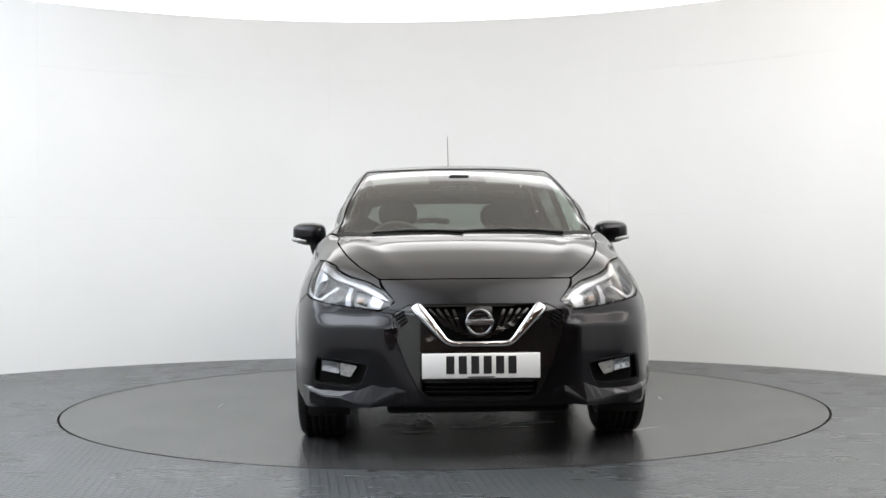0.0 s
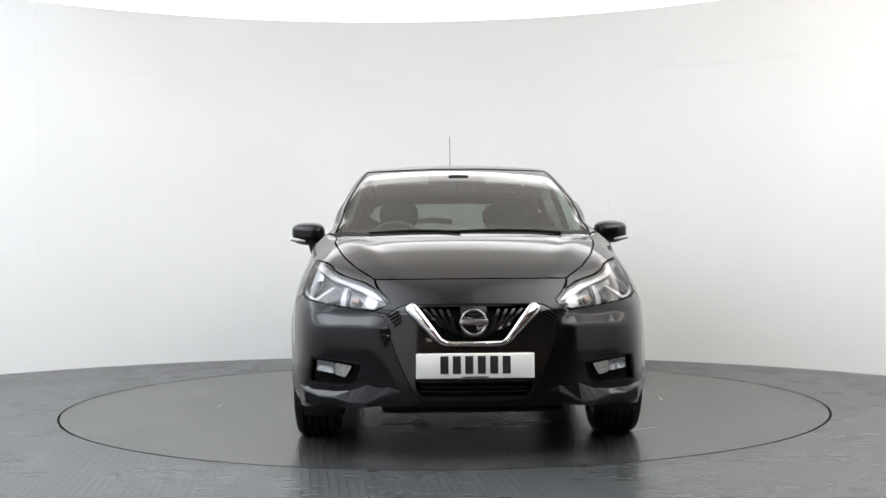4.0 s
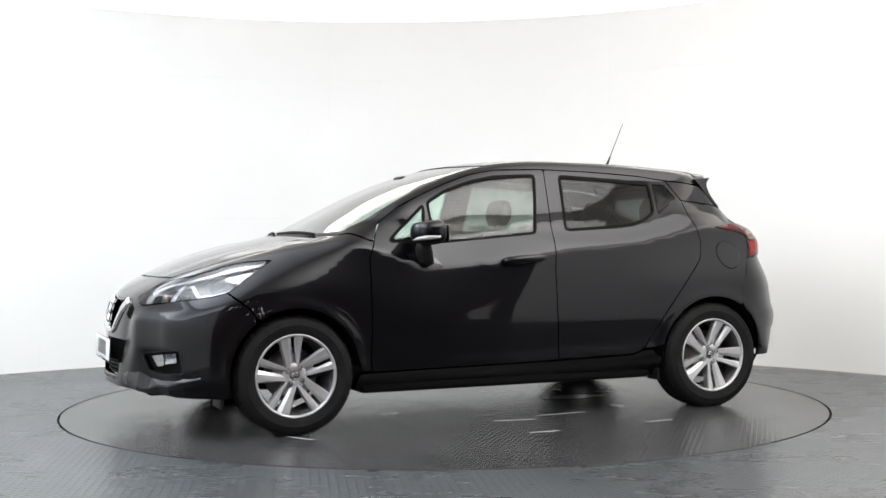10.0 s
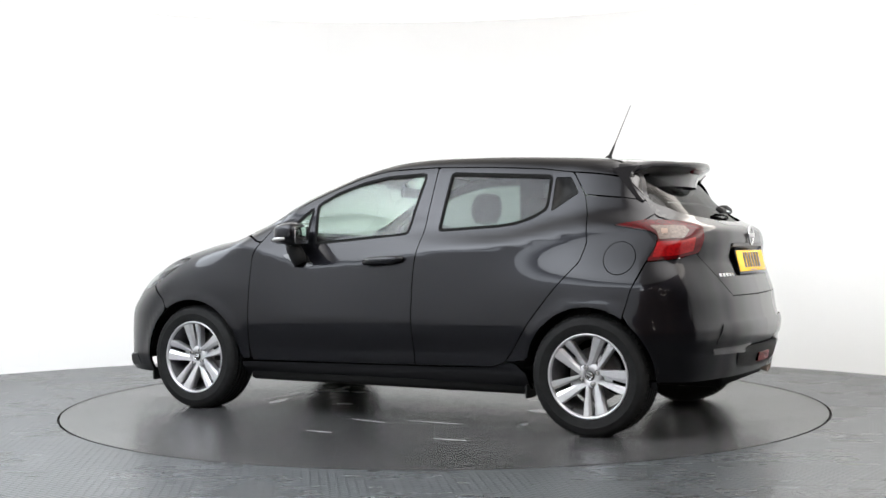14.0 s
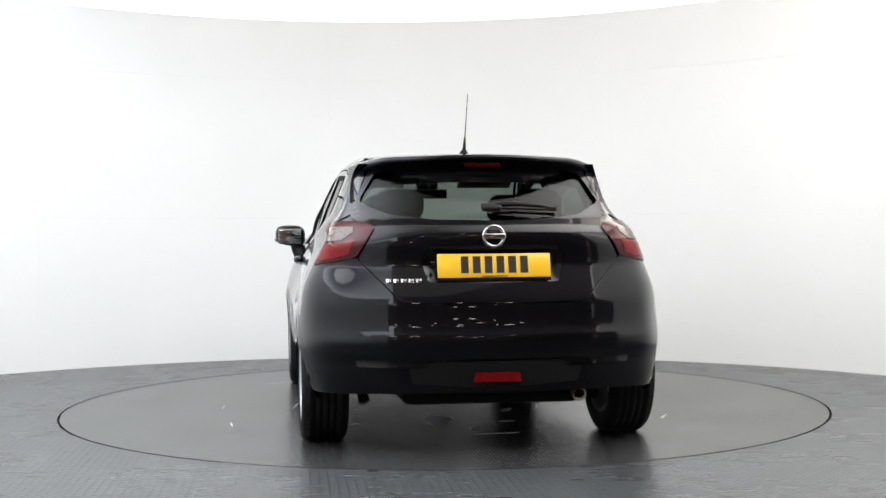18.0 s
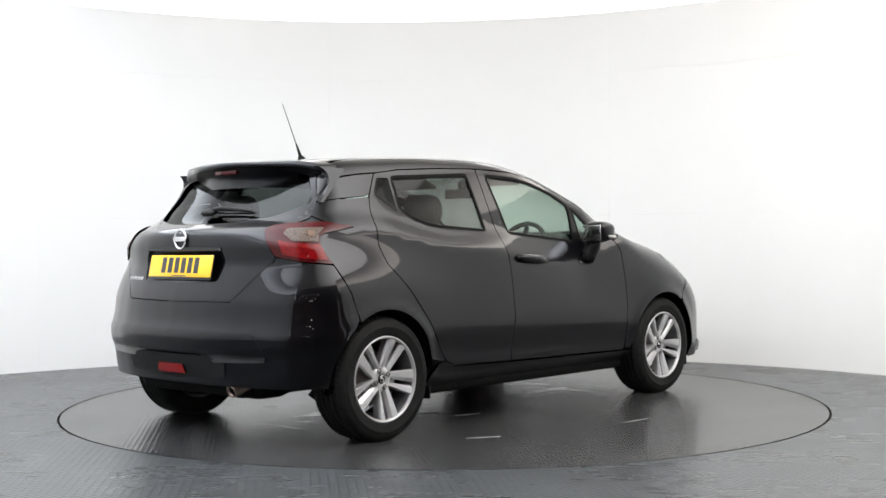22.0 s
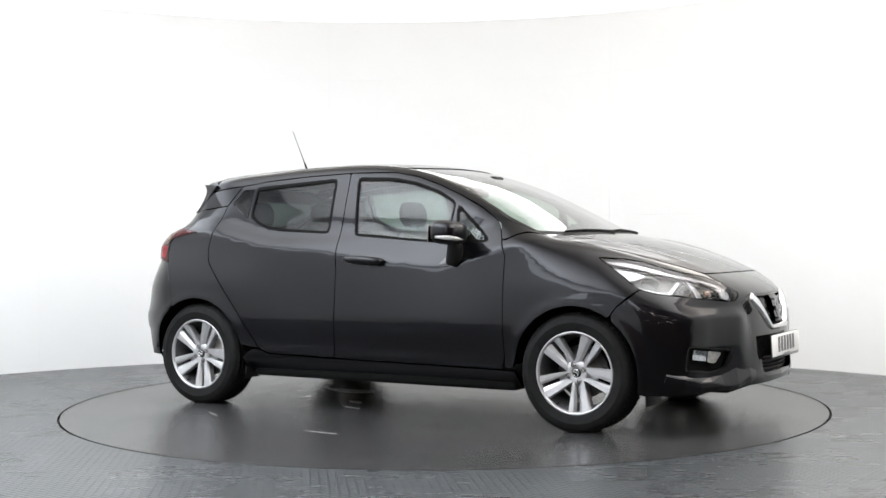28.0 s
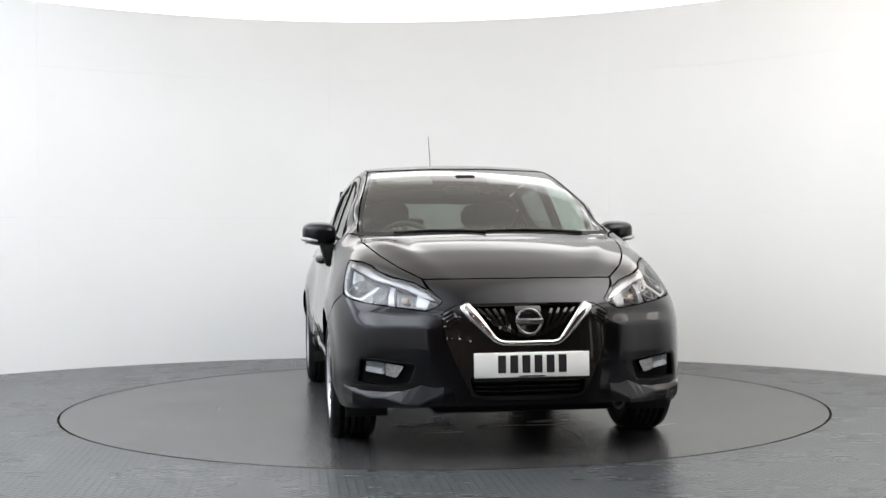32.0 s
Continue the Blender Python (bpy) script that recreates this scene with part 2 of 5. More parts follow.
def cove_material(name, colour, strength):
    """Diffuser lit from its outer side: dim at the inner rim, full towards the wall."""
    m = glow(name, colour, strength)
    nt = m.node_tree
    e = next(n for n in nt.nodes if n.type == "EMISSION")
    tc = nt.nodes.new("ShaderNodeTexCoord")
    off = nt.nodes.new("ShaderNodeVectorMath")
    off.operation = "SUBTRACT"
    off.inputs[1].default_value = (RC.x, RC.y, 3.36)
    ln = nt.nodes.new("ShaderNodeVectorMath")
    ln.operation = "LENGTH"
    mr = nt.nodes.new("ShaderNodeMapRange")
    mr.interpolation_type = "SMOOTHSTEP"
    mr.inputs["From Min"].default_value, mr.inputs["From Max"].default_value = 3.7, 4.9
    mr.inputs["To Min"].default_value, mr.inputs["To Max"].default_value = 1.2, strength
    link(nt, tc.outputs["Object"], off.inputs[0])
    link(nt, off.outputs["Vector"], ln.inputs[0])
    link(nt, ln.outputs["Value"], mr.inputs["Value"])
    link(nt, mr.outputs["Result"], e.inputs["Strength"])
    return m


COVE = cove_material("cove_light_diffuser", (1.0, 0.98, 0.97), 3.4)
COVE_COOL = cove_material("bright_cool_cove_diffuser", (0.92, 0.98, 1.06), 5.6)
COVE_WARM = cove_material("bright_warm_cove_diffuser", (1.05, 0.985, 0.91), 5.2)
STRIP = glow("workshop_strip_light", (1.0, 0.96, 0.9), 26.0)

TR = 2.262
floor = tagged(new("floor", disc("floor", TR + 0.014, 16.0, 0.0, FLOORMAT, (0, 0, 0), 160)), "grey ribbed rubber studio floor, slightly glossy", "floor", kind="structure")
pit = tagged(new("floor_pit", disc("floor_pit", 0.0, TR + 0.05, -0.06, GAP, (0, 0, 0), 96)), "dark gap round the turntable edge", "floor", kind="structure")
wall_back = tagged(new("wall_back"), "white curved studio wall of butted boards", "wall", kind="structure")
rows = [(0.0, 1.1992), (1.2, 2.3852), (2.386, 2.89)]
for k, (z0, z1) in enumerate(rows):
    step = (A_LEFT - A_RIGHT) / 9
    for i in range(9):
        a0 = A_RIGHT + step * i + 0.004
        part("panel", curved_board("panel", a0, a0 + step - 0.008, z0, z1, WALL, None, RW + 0.0006 * ((i + k) % 2)).data, None, wall_back)
for ob in [o for o in bpy.data.objects if o.name.startswith("panel") and o.parent is None]:
    bpy.data.objects.remove(ob)
ceiling = tagged(new("ceiling", disc("ceiling", 0.0, 4.6, 3.42, CEIL, RC, 96, 0.04)), "white round studio ceiling", "ceiling", kind="structure")
for a0, a1, m, word in ((A_RIGHT - 2, 52, COVE_WARM, "bright warm white"), (52, 126, COVE, "soft white"), (126, A_LEFT + 2, COVE_COOL, "bright cool white")):
    cove = tagged(new("cove_light"), word + " luminous cove curving above the studio wall", "ceiling light", "cove lights")
    part("diffuser", disc("diffuser", 3.75, 7.6, 3.36, m, RC, 64, 0.03, a0, a1), None, cove)
# the workshop behind the opening closes the place
shop = tagged(new("wall_workshop"), "dim brown workshop wall behind the studio opening", "wall", kind="structure")
for sx, sy, sz, at in ((22, 0.2, 5.2, (0, -13, 2.6)), (0.2, 24, 5.2, (-11, -1, 2.6)), (0.2, 24, 5.2, (11, -1, 2.6)), (22, 0.2, 5.2, (0, 11, 2.6))):
    part("workshop_wall", box(sx, sy, sz, at), SHOP, shop)
part("workshop_roof", box(22, 24, 0.1, (0, -1, 5.2)), SHOP, shop)
spots = []
shake = random.Random(11)
for y, z, x0, gap_, count in ((-7.9, 3.3, -4.4, 1.45, 6), (-9.6, 3.7, -5.2, 1.2, 8), (-11.4, 4.1, -5.5, 1.7, 7), (-12.3, 2.3, -4.2, 1.9, 5), (-8.8, 2.6, 1.6, 0.55, 3)):
    spots += [(x0 + gap_ * i + shake.uniform(-0.2, 0.2), y + shake.uniform(-0.25, 0.25), z + shake.uniform(-0.15, 0.15), shake.choice((0.12, 0.18, 0.3))) for i in range(count)]
for x, y, z, long in spots:
    lamp = tagged(new("strip_light"), "short white strip lamp hanging in the dim workshop", "ceiling light", "workshop strip lights")
    lamp.location = (x, y, z)
    drop = 5.14 - lamp.location.z - 0.09
    part("tube", box(long, 0.06, 0.05, (0, 0, 0), 0.01), STRIP, lamp)
    part("housing", box(long + 0.08, 0.12, 0.05, (0, 0, 0.062), 0.01), SHOP, lamp)
    part("rod", box(0.02, 0.02, drop, (0, 0, 0.09 + drop / 2)), TRIM, lamp)

tall = tagged(new("tall_lamp"), "tall upright white light panel standing in the workshop", "lamp")
tall.location = (4.8, -5.1, 0)
tall.rotation_euler = (0, 0, radians(57))
part("light_panel", box(0.20, 0.03, 1.3, (0, 0.02, 1.2), 0.008), glow("tall_panel_glow", (0.97, 0.98, 1.0), 1.2), tall, "glowing upright panel")
part("panel_frame", box(0.26, 0.05, 1.5, (0, -0.025, 1.2), 0.01), SHOP, tall)
part("panel_foot", box(0.5, 0.4, 0.36, (0, -0.03, 0.18), 0.02), SHOP, tall)

turntable = tagged(new("turntable", disc("turntable", 0.0, TR, 0.0, TABLEMAT, (0, 0, 0), 160, 0.05)), "scuffed dark grey round turntable flush with the floor", "turntable")


def flake(x, y, long, wide, turn, seed):
    """A torn scrap of glossy film lying on the turntable, or a long scuffed edge."""
    rnd = random.Random(seed)
    n = 14
    pts = [(math.cos(2 * math.pi * k / n) * long * rnd.uniform(0.55, 1.1), math.sin(2 * math.pi * k / n) * wide * rnd.uniform(0.4, 1.15)) for k in range(n)]
    bm = bmesh.new()
    f = bm.faces.new([bm.verts.new((u, w, 0)) for u, w in pts])
    r = bmesh.ops.extrude_face_region(bm, geom=[f])
    bmesh.ops.translate(bm, vec=(0, 0, 0.0012), verts=[q for q in r["geom"] if isinstance(q, bmesh.types.BMVert)])
    bmesh.ops.recalc_face_normals(bm, faces=bm.faces)
    bmesh.ops.transform(bm, matrix=pose(x, y, 0.0001, 0, 0, turn), verts=bm.verts)
    return bm


for k, (x, y, l, w, a) in enumerate(((0.15, 0.83, 0.20, 0.09, 80), (-0.29, 0.46, 0.09, 0.035, 60), (0.37, -0.49, 0.05, 0.03, 100), (-0.15, -0.92, 0.14, 0.07, 95), (-0.15, -0.73, 0.06, 0.03, 70),
                                     (-0.30, -0.95, 0.12, 0.03, 5), (0.43, -0.94, 0.14, 0.035, 12), (0.0, 1.12, 0.05, 0.03, 40), (0.64, 0.85, 0.08, 0.03, 20), (-0.21, 0.90, 0.05, 0.025, 10), (0.08, -1.07, 0.07, 0.03, 0))):
    part("film_scrap", flake(x, y, l, w, a, k), FILM, turntable, "torn glossy film scrap")
for k, (x, y, l, a) in enumerate(((1.34, 0.0, 0.09, 88), (1.27, 0.74, 0.10, 95), (0.91, 0.03, 0.14, 80), (0.80, 0.41, 0.20, 92), (-1.36, -0.07, 0.12, 88), (-0.5, 0.36, 0.10, 75), (-0.07, 1.31, 0.12, 4), (-0.18, -1.23, 0.12, 3), (0.27, -1.06, 0.16, -6), (-1.1, 0.9, 0.10, 60), (1.0, -1.2, 0.12, 30))):
    part("scuff", flake(x, y, l, 0.006, a, 40 + k), FILM, turntable, "thin raised scuff in the rubber")
ringv, ringf = spin([(TR - 0.012, 0.0003), (TR - 0.011, 0.0010), (TR - 0.002, 0.0010), (TR, 0.0003)], 160, "Z")
part("edge_ring", mesh_of("edge_ring", ringv, ringf, TABLEMAT), None, turntable, "dark edge ring of the turntable")

# ---- the car: one smooth body shape, cut into panels ----
# car space: x across (left +), y along (front -), z up
def prof(pairs, soft):
    xs = np.array([p[0] for p in pairs], float)
    ys = np.array([p[1] for p in pairs], float)
    g = np.linspace(xs[0] - 0.6, xs[-1] + 0.6, 3000)
    v = np.interp(g, xs, ys)
    lo, hi = g < xs[0], g > xs[-1]
    v[lo] = ys[0] + (g[lo] - xs[0]) * (ys[1] - ys[0]) / (xs[1] - xs[0])
    v[hi] = ys[-1] + (g[hi] - xs[-1]) * (ys[-1] - ys[-2]) / (xs[-1] - xs[-2])
    d = g[1] - g[0]
    k = np.arange(-int(3 * soft / d), int(3 * soft / d) + 1) * d
    w = np.exp(-0.5 * (k / soft) ** 2)
    w /= w.sum()
    pad = len(k) // 2
    v = np.convolve(np.concatenate([v[0] + (v[1] - v[0]) * np.arange(-pad, 0), v, v[-1] + (v[-1] - v[-2]) * np.arange(1, pad + 1)]), w, "valid")
    return lambda q: np.interp(q, g, v)


def smax(a, b, k):
    h = np.clip(0.5 + 0.5 * (a - b) / k, 0, 1)
    return a * h + b * (1 - h) + k * h * (1 - h)


def softplus(t, w):
    return w * np.logaddexp(0, t / w)


TOP = prof([(-2.05, 0.685), (-1.95, 0.745), (-1.83, 0.806), (-1.66, 0.878), (-1.49, 0.935), (-1.32, 0.979), (-1.15, 1.012), (-1.04, 1.042), (-0.85, 1.14), (-0.63, 1.252),
            (-0.46, 1.326), (-0.29, 1.384), (-0.12, 1.428), (0.06, 1.455), (0.23, 1.466), (0.40, 1.468), (0.58, 1.465), (0.75, 1.461), (0.93, 1.453), (1.10, 1.443),
            (1.28, 1.429), (1.46, 1.412), (1.63, 1.392), (1.9, 1.355)], 0.04)
LOWER = prof([(-2.10, 0.74), (-1.80, 0.805), (-1.55, 0.858), (-1.22, 0.884), (-0.85, 0.858), (-0.40, 0.854), (0.20, 0.852), (0.80, 0.858), (1.30, 0.886), (1.60, 0.884), (1.80, 0.860), (2.05, 0.80)], 0.09)
GREEN = prof([(-1.6, 1.02), (-1.25, 0.88), (-1.0, 0.785), (-0.80, 0.728), (-0.466, 0.674), (-0.1, 0.677), (0.20, 0.678), (0.43, 0.676), (0.80, 0.674), (1.06, 0.668), (1.25, 0.680), (1.45, 0.655), (1.65, 0.615), (1.9, 0.56)], 0.07)
# the flank's fold: its height, the half width there, and how hard the shoulder above it leans in
CREASE = prof([(-2.1, 0.72), (-1.75, 0.855), (-1.45, 0.93), (-1.15, 0.988), (-0.95, 0.985), (-0.80, 0.957), (-0.60, 0.893), (-0.42, 0.836), (-0.20, 0.852), (0.286, 0.916), (0.75, 0.975), (1.254, 1.037), (1.6, 1.058), (2.0, 1.05)], 0.05)
FOLD = prof([(-2.1, 0.62), (-1.75, 0.74), (-1.34, 0.785), (-1.10, 0.802), (-0.80, 0.812), (-0.42, 0.800), (0.286, 0.817), (0.75, 0.808), (1.254, 0.776), (1.6, 0.735), (2.0, 0.68)], 0.08)
LEAN = prof([(-1.6, 1.3), (-1.1, 1.15), (-0.80, 0.90), (-0.60, 0.50), (-0.42, 0.37), (-0.20, 0.50), (0.28, 0.56), (0.75, 0.60), (1.25, 0.55), (1.6, 0.60), (2.0, 0.70)], 0.08)
NOSE = prof([(0.05, -1.88), (0.13, -1.97), (0.18, -2.035), (0.22, -2.052), (0.30, -2.050), (0.42, -2.048), (0.52, -2.04), (0.60, -2.028), (0.68, -2.012), (0.74, -1.985), (0.80, -1.93), (0.9, -1.80)], 0.03)
TAIL = prof([(0.10, 1.86), (0.22, 1.912), (0.32, 1.944), (0.40, 1.958), (0.445, 1.963), (0.462, 1.980), (0.545, 1.986), (0.562, 1.972), (0.62, 1.958), (0.70, 1.948), (0.80, 1.915), (0.88, 1.888), (1.00, 1.897), (1.046, 1.890), (1.060, 1.855), (1.082, 1.79), (1.13, 1.722),
             (1.25, 1.60), (1.33, 1.515), (1.42, 1.42), (1.5, 1.33)], 0.013)
NOSEBOW = prof([(0.0, 0.0), (0.15, 0.008), (0.30, 0.030), (0.45, 0.085), (0.58, 0.165), (0.70, 0.29), (0.80, 0.45), (0.88, 0.66), (0.95, 0.9)], 0.04)
TAILBOW = prof([(0.0, 0.0), (0.15, 0.003), (0.30, 0.012), (0.45, 0.033), (0.60, 0.078), (0.72, 0.155), (0.80, 0.25), (0.87, 0.42), (0.95, 0.7)], 0.04)
SIDE = prof([(0.05, -0.19), (0.15, -0.12), (0.22, -0.058), (0.275, -0.018), (0.305, 0.0), (0.40, 0.0), (1.5, 0.0)], 0.014)
FRONT_AXLE, REAR_AXLE, AXLE_Z, ARCH = -1.218, 1.307, 0.306, 0.341


def ease(t):
    t = np.clip(t, 0, 1)
    return t * t * (3 - 2 * t)


def width(y, z):
    zc, cx, mx = CREASE(y), FOLD(y), LOWER(y)
    aft = ease((y - 0.7) / 0.6)
    haunch = np.maximum(ease((y - 0.55) / 0.55), ease((-0.55 - y) / 0.5))
    middle = 1 - ease((np.abs(y - 0.04) - 0.90) / 0.22)
    u = np.clip((z - 0.56) / (zc - 0.56), 0, 1)
    # plain slope along the doors, a swelling over the wheels that turns upright below the fold
    s = (1 - haunch) * u ** 1.2 + haunch * (0.52 * u ** 1.5 + 0.48 * ease((u - 0.32) / 0.66))
    low = mx - (mx - cx) * s + SIDE(z) * (0.40 + 0.60 * middle) - LEAN(y) * (softplus(z - zc, 0.007) - softplus(z - zc - 0.16, 0.012)) - 0.2 * softplus(z - zc - 0.16, 0.02)
    low = low - 0.30 * softplus(0.47 - z, 0.008) * ease((y - 1.35) / 0.2)
    low = low - 0.115 * softplus(0.50 - z, 0.025) * middle
    # scallop above the sill, climbing to the rear
    zs = 0.375 + 0.035 * (y + 0.2)
    low = low - 0.006 * middle * np.exp(-((z - zs) / np.where(z < zs, 0.045, 0.085)) ** 2)
    for ay in (FRONT_AXLE, REAR_AXLE):
        r = np.hypot(y - ay, z - AXLE_Z)
        low = low + 0.009 * np.exp(-((r - ARCH - 0.005) / 0.040) ** 2) * np.clip((z - 0.2) / 0.1, 0, 1)
    green = GREEN(y) - 0.40 * (z - 1.2) + 0.65 * softplus(1.025 + 0.10 * aft - z, 0.012)
    return -smax(-low, -green, 0.022)


def roof_height(x, y):
    bend = 0.17 * np.clip((0.55 - y) / 0.9, 0, 1)
    flat = np.clip((y + 1.15) / 0.5, 0, 1)
    crown = 0.05 + 0.03 * flat
    ridge = 0.011 * np.exp(-((x - 0.61 - 0.366 * (y + 1.1)) / 0.065) ** 2) * np.clip((-1.05 - y) / 0.15, 0, 1) * np.clip((y + 1.92) / 0.6, 0, 1)
    return TOP(y - bend * x * x) - crown * x * x + ridge


def field(p):
    x, y, z = np.abs(p[:, 0]), p[:, 1], p[:, 2]
    side = x - width(y, z)
    top = (z - roof_height(x, y)) * 0.92
    f = smax(side, top, 0.075 + 0.075 * ease((-0.85 - y) / 0.35))
    shelf = 0.030 * ease((0.655 - z) / 0.075) * ease((x - 0.34) / 0.14) * (1 - ease((x - 0.66) / 0.14)) * ease((z - 0.27) / 0.33)
    corner = 1 - 0.36 * ease((0.92 - z) / 0.38) * ease((x - 0.52) / 0.28)
    f = smax(f, (NOSE(z) + NOSEBOW(x) * corner - shelf + 0.006 - y) * 0.85, 0.07)
    stern = 1 - 0.24 * ease((0.98 - z) / 0.25) * ease((x - 0.5) / 0.25)
    return smax(f, (y - TAIL(z) + TAILBOW(x) * stern * (1 + 0.6 * ease((z - 0.95) / 0.12) * (1 - ease((z - 1.20) / 0.12)))) * 0.85, 0.045)


def normal(p):
    h = 0.004
    g = np.stack([field(p + d) - field(p - d) for d in np.eye(3) * h], -1)
    return g / np.maximum(np.linalg.norm(g, axis=1, keepdims=True), 1e-9)


def charts(kind, q):
    """Inner and outer points of the rays of a chart."""
    a, b = q[:, 0], q[:, 1]
    o = np.zeros_like(a)
    if kind == "side":
        return np.stack([o, a, b], -1), np.stack([o + 1.3, a, b], -1)
    if kind == "tube":
        p = np.stack([o, a, o + 0.6], -1)
        return p, p + 1.4 * np.stack([np.cos(b / 0.8), o, np.sin(b / 0.8)], -1)
    if kind == "top":
        return np.stack([a, b, o + 0.5], -1), np.stack([a, b, o + 1.9], -1)
    if kind in ("nose", "tail"):
        s, c = np.sin(a / 0.85), np.cos(a / 0.85)
        k = -1 if kind == "nose" else 1
        p = np.stack([o, o + 1.2 * k, b], -1)
        return p, p + 1.5 * np.stack([s, c * k, o], -1)
    k = -1 if kind == "front" else 1
    return np.stack([a, o + 1.0 * k, b], -1), np.stack([a, o + 2.7 * k, b], -1)


def chart_of(kind, p):
    x, y, z = p.T
    if kind == "side":
        return np.stack([y, z], -1)
    if kind == "tube":
        return np.stack([y, 0.8 * np.arctan2(z - 0.6, x)], -1)
    if kind == "top":
        return np.stack([x, y], -1)
    if kind in ("nose", "tail"):
        k = -1 if kind == "nose" else 1
        return np.stack([0.85 * np.arctan2(x, (y - 1.2 * k) * k), z], -1)
    return np.stack([x, z], -1)


def cast(kind, q):
    a, b = charts(kind, np.asarray(q, float))
    lo, hi = np.zeros(len(a)), np.ones(len(a))
    for _ in range(34):
        m = (lo + hi) / 2
        inside = field(a + (b - a) * m[:, None]) < 0
        lo, hi = np.where(inside, m, lo), np.where(inside, hi, m)
    return a + (b - a) * lo[:, None]


def rounded(pts, r, step=0.012):
    """A closed outline with rounded corners, in even small steps."""
    pts = [np.array(p, float) for p in pts]
    pts = [p for i, p in enumerate(pts) if np.linalg.norm(p - pts[i - 1]) > 1e-5]
    out, n = [], len(pts)
    for i in range(n):
        p, a, b = pts[i], pts[i - 1], pts[(i + 1) % n]
        la, lb = np.linalg.norm(a - p), np.linalg.norm(b - p)
        rr = min(r, 0.48 * la, 0.48 * lb)
        s, e = p + (a - p) / la * rr, p + (b - p) / lb * rr
        m = max(3, int(rr / step) + 2)
        for t in np.linspace(0, 1, m):
            out.append((1 - t) ** 2 * s + 2 * t * (1 - t) * p + t * t * e)
    dense = []
    for i in range(len(out)):
        a, b = out[i], out[(i + 1) % len(out)]
        l = np.linalg.norm(b - a)
        if l < 1e-6:
            continue
        k = max(1, int(l / step))
        dense += [a + (b - a) * t / k for t in range(k)]
    keep = [dense[0]]
    for p in dense[1:]:
        if np.linalg.norm(p - keep[-1]) > step * 0.35:
            keep.append(p)
    if np.linalg.norm(keep[-1] - keep[0]) < step * 0.35:
        keep.pop()
    return np.array(keep)


def area(q):
    x, y = q.T
    return 0.5 * np.sum(x * np.roll(y, -1) - np.roll(x, -1) * y)


def inset(q, d):
    if area(q) < 0:
        q = q[::-1]
    t = np.roll(q, -1, 0) - np.roll(q, 1, 0)
    t /= np.maximum(np.linalg.norm(t, axis=1, keepdims=True), 1e-9)
    return q + np.stack([-t[:, 1], t[:, 0]], -1) * d


def within(pts, poly):
    x, y = pts[:, 0][:, None], pts[:, 1][:, None]
    x0, y0 = poly.T
    x1, y1 = np.roll(poly, -1, 0).T
    cross = ((y0 > y) != (y1 > y)) & (x < (x1 - x0) * (y - y0) / np.where(y1 == y0, 1e-12, y1 - y0) + x0)
    return cross.sum(1) % 2 == 1


from mathutils.geometry import delaunay_2d_cdt


def outline(kind, pts, r=0.02, source=None, step=0.012):
    """An outline drawn in one chart, carried into another."""
    if source and source != kind:
        q = rounded(pts, r, step)
        return chart_of(kind, cast(source, q))
    return rounded(pts, r, step)


